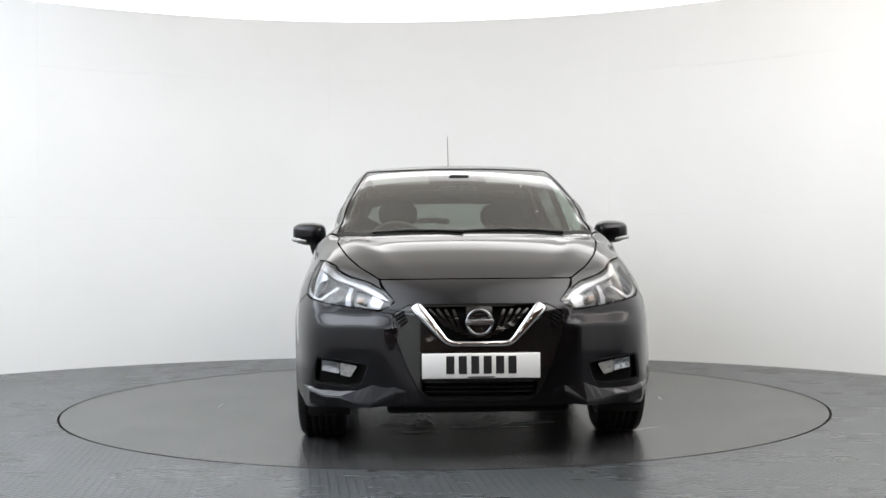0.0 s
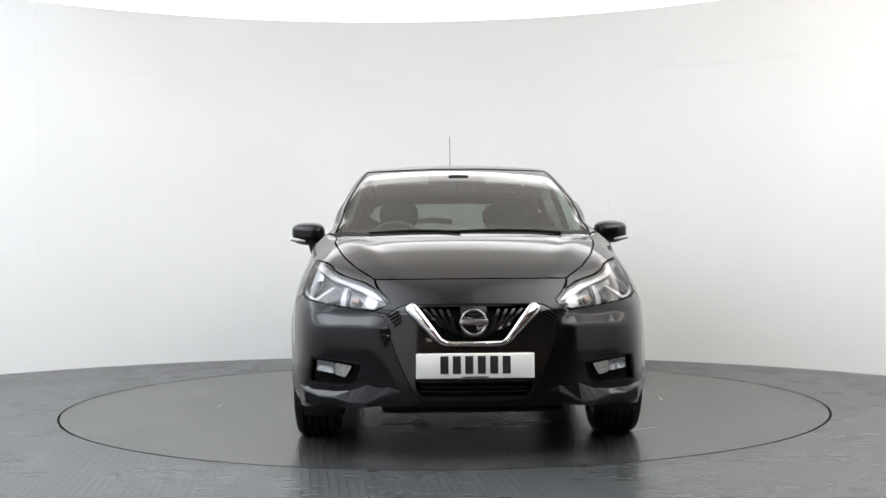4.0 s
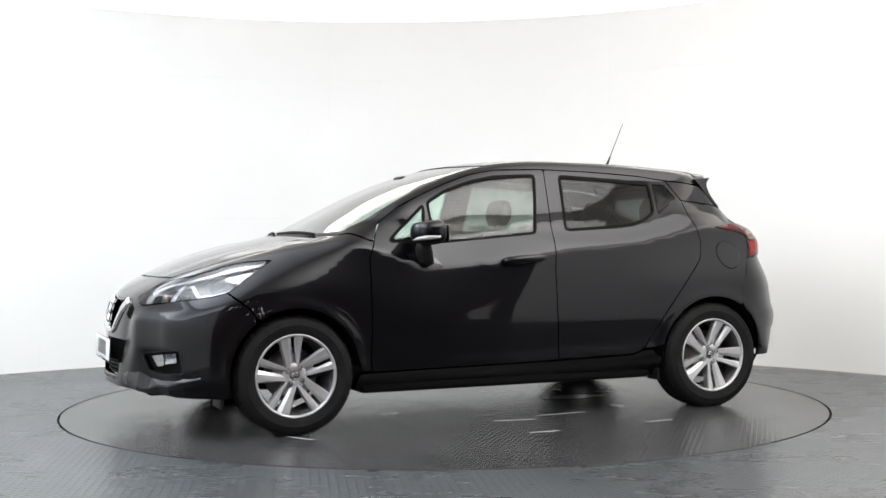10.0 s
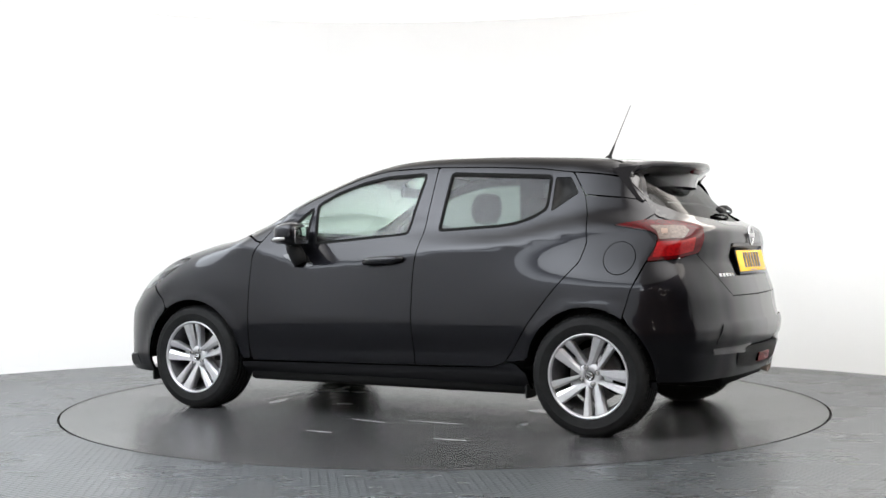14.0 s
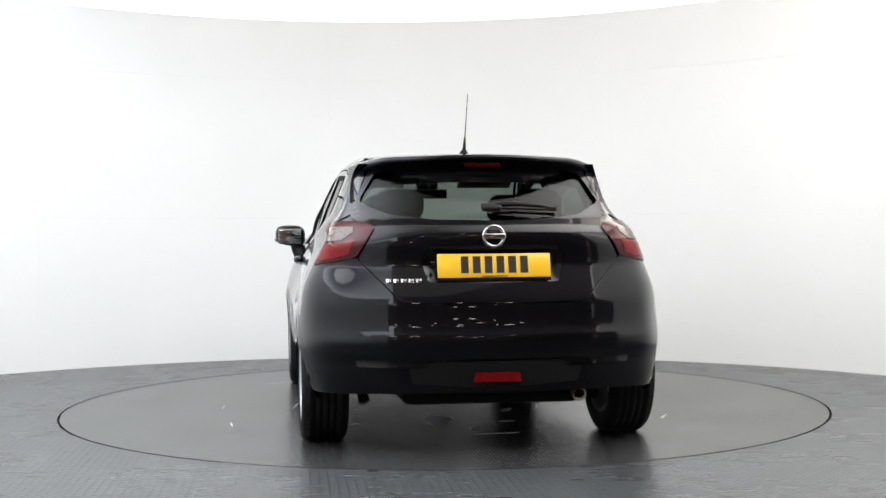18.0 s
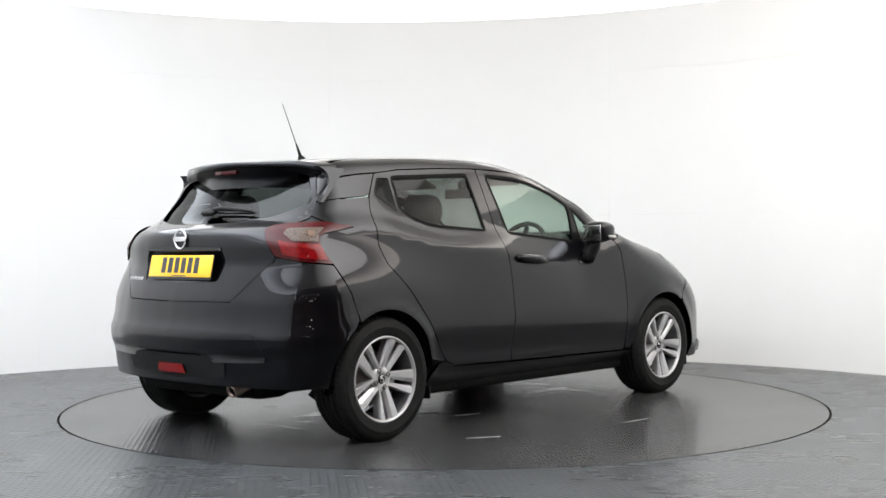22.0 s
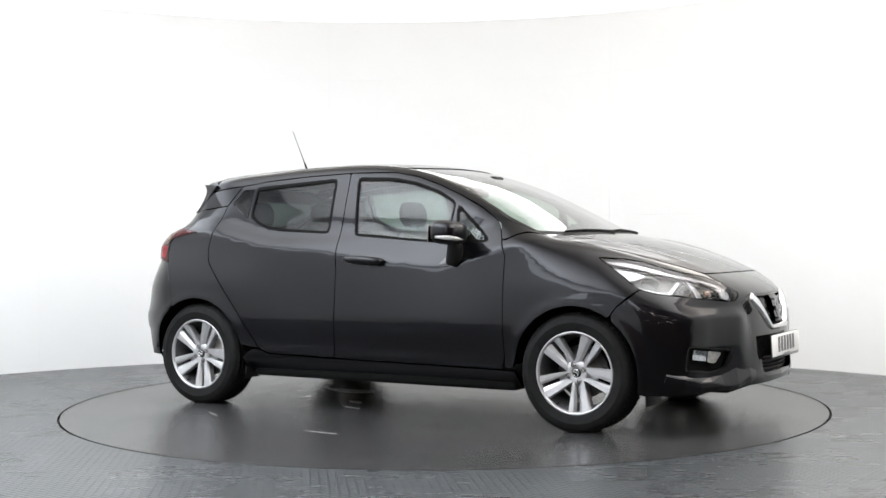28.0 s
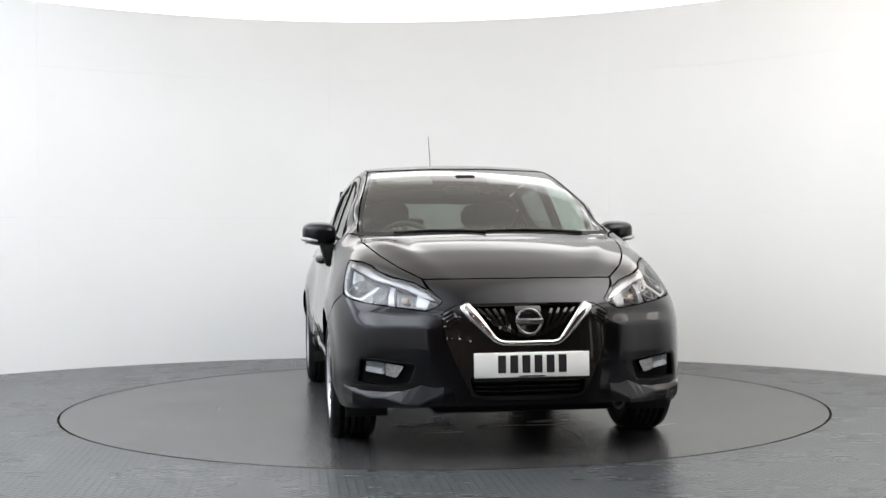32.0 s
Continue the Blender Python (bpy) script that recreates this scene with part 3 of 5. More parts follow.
def skin(kind, edge, material, holes=(), grid=0.03, lift=0.0, gap=0.0028, skirt=0.016, side=1, dish=0.0, ramp=0.0):
    """A panel of the body: outline and holes in a chart, laid on the body shape, with its edges turned in.
    lift moves it out along the normal; dish hollows its middle."""
    edge = inset(np.asarray(edge), gap)
    holes = [inset(np.asarray(h), -gap) for h in holes]
    loops = [edge, *holes]
    lo, hi = edge.min(0), edge.max(0)
    gx, gy = np.meshgrid(np.arange(lo[0] + grid / 2, hi[0], grid), np.arange(lo[1] + grid / 2, hi[1], grid))
    g = np.stack([gx.ravel(), gy.ravel()], -1)
    g = g[within(g, inset(edge, grid * 0.3))] if len(g) else g
    for h in holes:
        if len(g):
            g = g[~within(g, inset(h, -grid * 0.3))]
    pts, cons, at = [], [], 0
    for l in loops:
        n = len(l)
        pts += [Vector(p) for p in l]
        cons += [(at + i, at + (i + 1) % n) for i in range(n)]
        at += n
    pts += [Vector(p) for p in g]
    v2, _, tris, *_ = delaunay_2d_cdt(pts, cons, [], 1 if not holes else 0, 1e-5)
    q = np.array([tuple(v) for v in v2])
    tri = np.array([t for t in tris if len(t) == 3])
    c = q[tri].mean(1)
    ok = within(c, edge)
    for h in holes:
        ok &= ~within(c, h)
    tri = tri[ok]
    e1, e2 = q[tri[:, 1]] - q[tri[:, 0]], q[tri[:, 2]] - q[tri[:, 0]]
    tri = tri[np.abs(e1[:, 0] * e2[:, 1] - e1[:, 1] * e2[:, 0]) > 1e-9]
    p = cast(kind, q)
    n = normal(p)
    depth = np.full(len(p), lift)
    if dish:
        d = np.min(np.linalg.norm(q[:, None, :] - edge[None, ::2, :], axis=2), 1)
        depth = depth - dish * (1 - np.exp(-(d / 0.02) ** 2))
    zm = p[:, 2].mean()
    depth = depth + ramp * (p[:, 2] - zm)
    p = p + n * depth[:, None]
    if ramp:
        n = n - np.array([0, 0, ramp])
        n /= np.linalg.norm(n, axis=1, keepdims=True)
    e = np.cross(p[tri[:, 1]] - p[tri[:, 0]], p[tri[:, 2]] - p[tri[:, 0]])
    flip = (e * n[tri[:, 0]]).sum(1) < 0
    tri[flip] = tri[flip][:, ::-1]
    V, N, F = [p], [n], [tuple(t) for t in tri]
    at = len(p)
    if skirt:
        for l in loops:
            a = cast(kind, l)
            m = normal(a)
            a = a + m * (lift + ramp * (a[:, 2] - zm))[:, None]
            b = a - m * skirt
            k = len(l)
            t = np.roll(a, -1, 0) - np.roll(a, 1, 0)
            t /= np.maximum(np.linalg.norm(t, axis=1, keepdims=True), 1e-9)
            sn = np.cross(t, m)
            V += [a, b]
            N += [sn * 0.8 + m * 0.6, sn]
            F += [(at + i, at + (i + 1) % k, at + k + (i + 1) % k, at + k + i) for i in range(k)]
            at += 2 * k
    V, N = np.concatenate(V), np.concatenate(N)
    if side < 0:
        V, N = V * (-1, 1, 1), N * (-1, 1, 1)
        F = [f[::-1] for f in F]
    return mesh_of("panel", V, F, material, None if dish else N)


def two_sided(half):
    """A mirrored outline from its right-hand half, from top centre to bottom centre."""
    return half + [(-x, z) for x, z in reversed(half) if abs(x) > 1e-6]


car = tagged(new("car"), "black five-door hatchback car with silver alloy wheels on the turntable", "car")

ROOF_SIDE = [(0.530, 1.46), (0.534, 1.28), (0.538, 0.9), (0.542, 0.45), (0.545, 0.20)]


def circle_arc(cy, cz, r, a0, a1, n):
    return [(cy + r * math.cos(radians(a0 + (a1 - a0) * i / n)), cz + r * math.sin(radians(a0 + (a1 - a0) * i / n))) for i in range(n + 1)]


# side outlines (y, z)
B_LINE = [(0.300, 0.318), (0.284, 0.573), (0.286, 0.819), (0.310, 1.034), (0.330, 1.392)]
FRAME_TOP_F = [(-0.716, 1.085), (-0.60, 1.168), (-0.45, 1.240), (-0.30, 1.302), (-0.147, 1.354), (0.01, 1.384)]
FRAME_TOP_R = [(0.642, 1.382), (0.961, 1.362), (1.143, 1.338)]
FRONT_DOOR = [(-0.795, 0.302), (-0.812, 0.38), (-0.805, 0.905), (-0.768, 0.985)] + FRAME_TOP_F + B_LINE[::-1]
REAR_EDGE = [(1.225, 1.215), (1.262, 1.08), (1.277, 0.965), (1.250, 0.872), (1.13, 0.742), (0.985, 0.564), (0.890, 0.420), (0.845, 0.358), (0.775, 0.330)]
REAR_DOOR = [(0.300, 0.318)] + B_LINE[1:] + FRAME_TOP_R + REAR_EDGE
WIN_F = [(-0.405, 0.978), (0.205, 1.028), (0.262, 1.354), (0.01, 1.344), (-0.147, 1.314), (-0.304, 1.262), (-0.425, 1.196)]
WIN_Q = [(-0.678, 0.985), (-0.475, 0.984), (-0.452, 1.182)]
WIN_R = [(0.402, 1.042), (0.425, 1.352), (1.021, 1.318), (1.018, 1.150), (0.950, 1.106), (0.86, 1.075), (0.76, 1.061)]
WIN_H = [(1.045, 1.313), (1.128, 1.312), (1.185, 1.228), (1.045, 1.135)]

for s, word in ((1, "left"), (-1, "right")):
    d = part("front_door", skin("tube", outline("tube", FRONT_DOOR, 0.014, "side"), PAINT, [outline("tube", WIN_F, 0.02, "side"), outline("tube", WIN_Q, 0.015, "side")], side=s), None, car, "black front door")
    part("window", skin("tube", outline("tube", WIN_F, 0.02, "side"), GLASS, lift=-0.006, gap=-0.004, skirt=0, grid=0.05, side=s), None, d, "greenish tinted door glass")
    part("quarterlight", skin("tube", outline("tube", WIN_Q, 0.015, "side"), GLASS, lift=-0.006, gap=-0.004, skirt=0, grid=0.05, side=s), None, d, "small triangular front glass")
    for nm, w in (("window_seal", WIN_F), ("quarterlight_seal", WIN_Q)):
        o = outline("tube", w, 0.02, "side")
        part(nm, skin("tube", inset(o, -0.009), DARK, [inset(o, 0.007)], grid=0.05, lift=0.0008, gap=0, skirt=0.006, side=s), None, d, "black rubber window seal")
    d = part("rear_door", skin("tube", outline("tube", REAR_DOOR, 0.018, "side"), PAINT, [outline("tube", WIN_R, 0.02, "side"), outline("tube", WIN_H, 0.012, "side")], side=s), None, car, "black rear door")
    part("window", skin("tube", outline("tube", WIN_R, 0.02, "side"), PRIVACY, lift=-0.006, gap=-0.004, skirt=0, grid=0.05, side=s), None, d, "dark privacy glass")
    o = outline("tube", WIN_R, 0.02, "side")
    part("window_seal", skin("tube", inset(o, -0.009), DARK, [inset(o, 0.008)], grid=0.05, lift=0.0008, gap=0, skirt=0.006, side=s), None, d, "black rubber window seal")
    part("hidden_handle", skin("tube", outline("tube", WIN_H, 0.012, "side"), TRIM, lift=-0.002, gap=0.002, grid=0.012, side=s, dish=0.03), None, d, "black recessed pull handle in the pillar")

    part("inner_pillar", skin("tube", outline("tube", [(0.235, 0.40), (0.235, 1.0), (0.268, 1.385), (0.412, 1.385), (0.390, 1.0), (0.360, 0.40)], 0.01, "side"), DARK, grid=0.05, lift=-0.014, gap=0, skirt=0, side=s), None, car, "black pillar between the doors")

# wing, quarter, sill, rails
def from_chart(kind, q):
    return cast(kind, np.array(q, float))


def yz(p):
    return [(float(v[1]), float(v[2])) for v in p]


def to(kind, source, pts):
    return list(map(tuple, chart_of(kind, from_chart(source, pts))))


LAMP = [(28.0, 0.708), (33.5, 0.754), (41.0, 0.791), (51.0, 0.817), (58.7, 0.843), (64.0, 0.867), (71.0, 0.884), (82.0, 0.893),
        (77.0, 0.850), (72.0, 0.800), (69.5, 0.765), (66.5, 0.734), (61.5, 0.712), (54.0, 0.698), (47.9, 0.687), (40.0, 0.674), (32.5, 0.664), (29.5, 0.685)]
LAMP = [(radians(a - 0.5) * 0.85, z) for a, z in LAMP]
TLAMP = [(75.5, 1.056), (64.4, 1.078), (55.2, 1.076), (46.2, 1.063), (42.8, 1.044), (44.0, 0.983), (46.9, 0.913), (54.8, 0.888), (64.8, 0.872), (61.5, 0.946), (60.5, 0.998), (62.5, 1.022)]
TLAMP = [(radians(a - 0.8) * 0.85, z) for a, z in TLAMP]
tl3 = from_chart("tail", TLAMP)

SHUT_NOSE = [(0.0, -1.826), (0.16, -1.818), (0.32, -1.802), (0.45, -1.770)]
BONNET_SIDE = [(0.545, -1.62), (0.610, -1.45), (0.650, -1.28), (0.678, -1.10)]
SCREEN_FOOT = [(0.672, -1.02), (0.56, -1.048), (0.40, -1.085), (0.2, -1.112), (0.0, -1.12)]
SCREEN_SIDE = [(0.547, -0.02), (0.573, -0.22), (0.607, -0.42), (0.642, -0.60), (0.668, -0.76), (0.684, -0.96)]
BONNET = two_sided(SHUT_NOSE + BONNET_SIDE + SCREEN_FOOT)
part("bonnet", skin("top", outline("top", BONNET, 0.02), PAINT, grid=0.03), None, car, "black sculpted bonnet")

# front wing: door edge, pillar foot, along the bonnet, under the lamp, bumper cut, arch
wing = to("tube", "side", [(-0.86, 0.31), (-0.812, 0.31), (-0.812, 0.38), (-0.805, 0.905), (-0.768, 0.985), (-0.80, 0.990), (-0.895, 1.026)])
wing += to("tube", "top", [SCREEN_SIDE[-1], SCREEN_FOOT[0]] + BONNET_SIDE[::-1] + SHUT_NOSE[:2:-1]) + to("tube", "nose", LAMP[:12])
wing += to("tube", "side", [(-1.45, 0.645), (-1.425, 0.605)] + circle_arc(FRONT_AXLE, AXLE_Z, ARCH, 124, 12, 14))
quarter = [(0.845, 0.358)] + REAR_EDGE[::-1][2:] + [(1.225, 1.215), (1.40, 1.198), (1.53, 1.180), (1.60, 1.125)] + yz(tl3[[1, 0, 11, 10, 9, 8]])
quarter += [(1.535, 0.74), (1.50, 0.61)] + circle_arc(REAR_AXLE, AXLE_Z, ARCH, 56, 168, 14) + [(0.90, 0.36)]
SILL = [(-0.872, 0.295), (-0.795, 0.298), (0.300, 0.314), (0.775, 0.326), (0.845, 0.352), (0.90, 0.352), (0.965, 0.30), (0.962, 0.20), (0.93, 0.192), (0.0, 0.196), (-0.88, 0.206)]
RAIL_LOW = [(-0.895, 1.031), (-0.80, 0.995), (-0.766, 0.990)] + FRAME_TOP_F + [(0.33, 1.392)] + FRAME_TOP_R + [(1.30, 1.322), (1.43, 1.30)]
for s in (1, -1):
    part("front_wing", skin("tube", rounded(wing, 0.012), PAINT, side=s), None, car, "black front wing")
    cap = outline("tube", circle_arc(1.458, 0.892, 0.082, 0, 345, 23), 0.01, "side")
    part("rear_quarter", skin("tube", outline("tube", quarter, 0.012, "side"), PAINT, [cap] if s > 0 else [], side=s), None, car, "black rear quarter panel")
    part("rear_pillar", skin("tube", outline("tube", [(1.225, 1.217), (1.143, 1.338), (1.30, 1.322), (1.43, 1.30), (1.52, 1.20), (1.53, 1.183), (1.40, 1.200)], 0.008, "side"), PAINT, side=s), None, car, "black rear pillar panel")
    if s > 0:
        part("fuel_flap", skin("tube", cap, PAINT, gap=0.002), None, car, "round black fuel filler flap")
    part("sill", skin("side", outline("side", SILL, 0.01), PAINT, side=s, grid=0.025), None, car, "black side sill")
    lowpts = cast("side", np.array(RAIL_LOW))
    q = chart_of("tube", lowpts)
    top = ROOF_SIDE + SCREEN_SIDE
    edge = np.concatenate([q, chart_of("tube", cast("top", np.array(top)))])
    part("roof_rail", skin("tube", rounded(edge, 0.01), PAINT, side=s), None, car, "black pillar and roof rail")

ROOF = two_sided([(0.0, 1.475)] + ROOF_SIDE + [(0.547, -0.02), (0.48, -0.058), (0.3, -0.11), (0.0, -0.135)])
part("roof", skin("top", outline("top", ROOF, 0.02), PAINT, grid=0.04), None, car, "black roof")
SCREEN_EDGE = two_sided([(0.0, -0.135), (0.3, -0.11), (0.48, -0.058)] + SCREEN_SIDE + SCREEN_FOOT)
se = outline("top", SCREEN_EDGE, 0.02)
screen_in = inset(se, 0.028)
part("windscreen_band", skin("top", se, GLOSS, [screen_in], grid=0.03, lift=-0.004, gap=0.003, skirt=0.006), None, car, "black windscreen border")
part("windscreen", skin("top", screen_in, SCREEN, grid=0.05, lift=-0.004, gap=-0.002, skirt=0), None, car, "clear curved windscreen")

# front bumper with openings
FOG = [(0.50, 0.425), (0.755, 0.452), (0.77, 0.33), (0.62, 0.315), (0.535, 0.33)]
MASK = two_sided([(0.0, 0.697), (0.315, 0.694), (0.392, 0.650), (0.372, 0.53), (0.33, 0.42), (0.262, 0.282), (0.22, 0.268), (0.0, 0.262)])
mask = outline("nose", MASK, 0.02, "front")
fogs = [outline("nose", [(x * s, z) for x, z in FOG], 0.02, "front") for s in (1, -1)]
half = to("nose", "top", SHUT_NOSE) + [LAMP[0]] + LAMP[:10:-1]
half += list(map(tuple, chart_of("nose", from_chart("side", [(-1.45, 0.645), (-1.425, 0.605)]))))
half += list(map(tuple, chart_of("nose", from_chart("side", circle_arc(FRONT_AXLE, AXLE_Z, ARCH, 128, 196, 8)))))
half += [(radians(65) * 0.85, 0.200), (radians(50) * 0.85, 0.212), (radians(30) * 0.85, 0.232), (0.0, 0.240)]
edge = rounded(two_sided(half), 0.008)
bumper = part("front_bumper", skin("nose", edge, PAINT, [mask, *fogs], grid=0.026), None, car, "black front bumper")

# rear bumper, tailgate, rear screen
HATCH_LOW = [(0.0, 0.694), (0.425, 0.698), (0.52, 0.80), (0.622, 0.902)]
half = list(map(tuple, chart_of("tail", cast("rear", np.array(HATCH_LOW))))) + TLAMP[6:9]
half += list(map(tuple, chart_of("tail", from_chart("side", [(1.535, 0.74), (1.50, 0.61)]))))
half += list(map(tuple, chart_of("tail", from_chart("side", circle_arc(REAR_AXLE, AXLE_Z, ARCH, 50, -10, 7)))))
half += [(radians(66) * 0.85, 0.285), (radians(45) * 0.85, 0.285), (radians(20) * 0.85, 0.285), (0.0, 0.285)]
rear_bumper = part("rear_bumper", skin("tail", rounded(two_sided(half), 0.008), PAINT, grid=0.026), None, car, "black rear bumper")
GATE_SIDE = [(0.622, 0.902), (0.580, 0.975), (0.538, 1.046), (0.60, 1.068), (0.635, 1.105), (0.600, 1.20), (0.555, 1.30), (0.515, 1.385)]
GATE = two_sided([(0.0, 1.395)] + GATE_SIDE[::-1] + HATCH_LOW[::-1][1:])
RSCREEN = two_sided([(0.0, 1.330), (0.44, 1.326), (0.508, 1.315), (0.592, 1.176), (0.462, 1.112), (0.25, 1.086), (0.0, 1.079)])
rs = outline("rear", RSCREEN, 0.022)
PLATE_DIP = two_sided([(0.0, 0.956), (0.305, 0.953), (0.335, 0.900), (0.305, 0.796), (0.0, 0.792)])
plate_dip = outline("rear", PLATE_DIP, 0.012)
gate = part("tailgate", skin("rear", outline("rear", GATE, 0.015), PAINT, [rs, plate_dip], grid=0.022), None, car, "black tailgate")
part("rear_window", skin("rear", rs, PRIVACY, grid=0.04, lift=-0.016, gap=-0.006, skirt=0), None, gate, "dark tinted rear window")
for s in (1, -1):
    part("pillar_panel", skin("tail", rounded(np.concatenate([chart_of("tail", cast("rear", np.array([p for p in GATE_SIDE[3:]]))), chart_of("tail", cast("side", np.array([(1.43, 1.30), (1.52, 1.20), (1.60, 1.125)])))]), 0.01), GLOSS, side=s), None, car, "gloss black pillar panel")

# ---- car details ----
def frame_at(kind, a, b, side=1, lift=0.0):
    """A pose on the body: x along the body to the car's left or rear, y inwards, z up the surface."""
    p = cast(kind, np.array([[a, b]]))
    n = Vector(normal(p)[0])
    p = Vector(p[0]) + n * lift
    if side < 0:
        p.x, n.x = -p.x, -n.x
    y = -n
    x = y.cross(Vector((0, 0, 1))).normalized()
    z = x.cross(y)
    m = Matrix((x, y, z)).transposed().to_4x4()
    m.translation = p
    return m


def moved(bm, m):
    bmesh.ops.transform(bm, matrix=m, verts=bm.verts)
    return bm


def bm_from(verts, faces, smooth=True):
    bm = bmesh.new()
    vs = [bm.verts.new(v) for v in verts]
    for f in faces:
        bm.faces.new([vs[i] for i in f]).smooth = smooth
    bmesh.ops.recalc_face_normals(bm, faces=bm.faces)
    return bm


def ring(r, tube, steps=40, sides=10, flat=1.0):
    prof_ = [(r + tube * math.cos(2 * math.pi * k / sides), flat * tube * math.sin(2 * math.pi * k / sides)) for k in range(sides)]
    return bm_from(*spin(prof_, steps, "Y", closed=True))


def tube_path(points, r, sides=8):
    """A round bar along a line of points, tapering where r is a list."""
    pts = [Vector(p) for p in points]
    rs = r if isinstance(r, (list, tuple)) else [r] * len(pts)
    v, f = [], []
    for i, p in enumerate(pts):
        d = (pts[min(i + 1, len(pts) - 1)] - pts[max(i - 1, 0)]).normalized()
        a = d.orthogonal().normalized()
        if i and abs(d.dot(last)) > 0.2:
            a = (last_a - d * last_a.dot(d)).normalized()
        b = d.cross(a)
        last, last_a = d, a
        v += [p + (a * math.cos(2 * math.pi * k / sides) + b * math.sin(2 * math.pi * k / sides)) * rs[i] for k in range(sides)]
    for i in range(len(pts) - 1):
        f += [(i * sides + k, i * sides + (k + 1) % sides, (i + 1) * sides + (k + 1) % sides, (i + 1) * sides + k) for k in range(sides)]
    f += [tuple(range(sides)), tuple(range((len(pts) - 1) * sides, len(pts) * sides))]
    return bm_from(v, f)


# wheels
TYRE_R, RIM_R = 0.3065, 0.213
tyre_profile = [(0.206, -0.098), (0.225, -0.108), (0.255, -0.113), (0.280, -0.110), (0.298, -0.098), (0.305, -0.080)]
for gx in (-0.05, -0.017, 0.017, 0.05):
    tyre_profile += [(TYRE_R, gx - 0.005), (TYRE_R - 0.008, gx - 0.004), (TYRE_R - 0.008, gx + 0.004), (TYRE_R, gx + 0.005)]
tyre_profile += [(0.305, 0.080), (0.298, 0.098), (0.293, 0.102), (0.289, 0.1065), (0.280, 0.110), (0.262, 0.1125), (0.259, 0.1145), (0.255, 0.113), (0.235, 0.1105), (0.225, 0.108), (0.212, 0.103), (0.206, 0.098)]
rim_profile = [(0.2125, 0.101), (0.214, 0.105), (0.211, 0.108), (0.206, 0.106), (0.203, 0.098), (0.196, 0.085), (0.190, 0.05), (0.178, -0.03), (0.185, -0.09), (0.205, -0.10), (0.2125, -0.10)]
hub_profile = [(0.001, 0.072), (0.026, 0.072), (0.030, 0.076), (0.058, 0.074), (0.066, 0.066), (0.068, 0.03), (0.001, 0.03)]


def spoke(near, foot, rim, turn):
    """One arm of a pair, straight along +z: its slot edge, and its outer edge at the hub and at the rim; the slot side drops in a facet."""
    g = 1 if rim > 0 else -1
    rows_ = [(0.034, 0.0, 0.074), (0.070, 0.18, 0.081), (0.115, 0.46, 0.088), (0.160, 0.74, 0.096), (0.207, 1.0, 0.103)]
    v, f = [], []
    for r, t, x in rows_:
        a, b = near * g, foot * g + (abs(rim) - foot) * g * t
        c = a + (b - a) * 0.30
        d = a + (b - a) * 0.86
        v += [(x - 0.055, a + (b - a) * 0.1, r), (x - 0.014, a, r), (x - 0.002, c, r), (x, d, r), (x - 0.011, b, r), (x - 0.055, a + (b - a) * 0.9, r)]
    for i in range(len(rows_) - 1):
        f += [(i * 6 + j, i * 6 + (j + 1) % 6, i * 6 + 6 + (j + 1) % 6, i * 6 + 6 + j) for j in range(6)]
    f += [(0, 1, 2, 3, 4, 5), tuple(range(len(rows_) * 6 - 6, len(rows_) * 6))]
    bm = bm_from(v, f, False)
    bmesh.ops.bevel(bm, geom=[e for e in bm.edges if e.calc_face_angle(0) > 0.25], offset=0.0012, segments=2, affect="EDGES")
    return moved(bm, pose(0, 0, 0, turn))


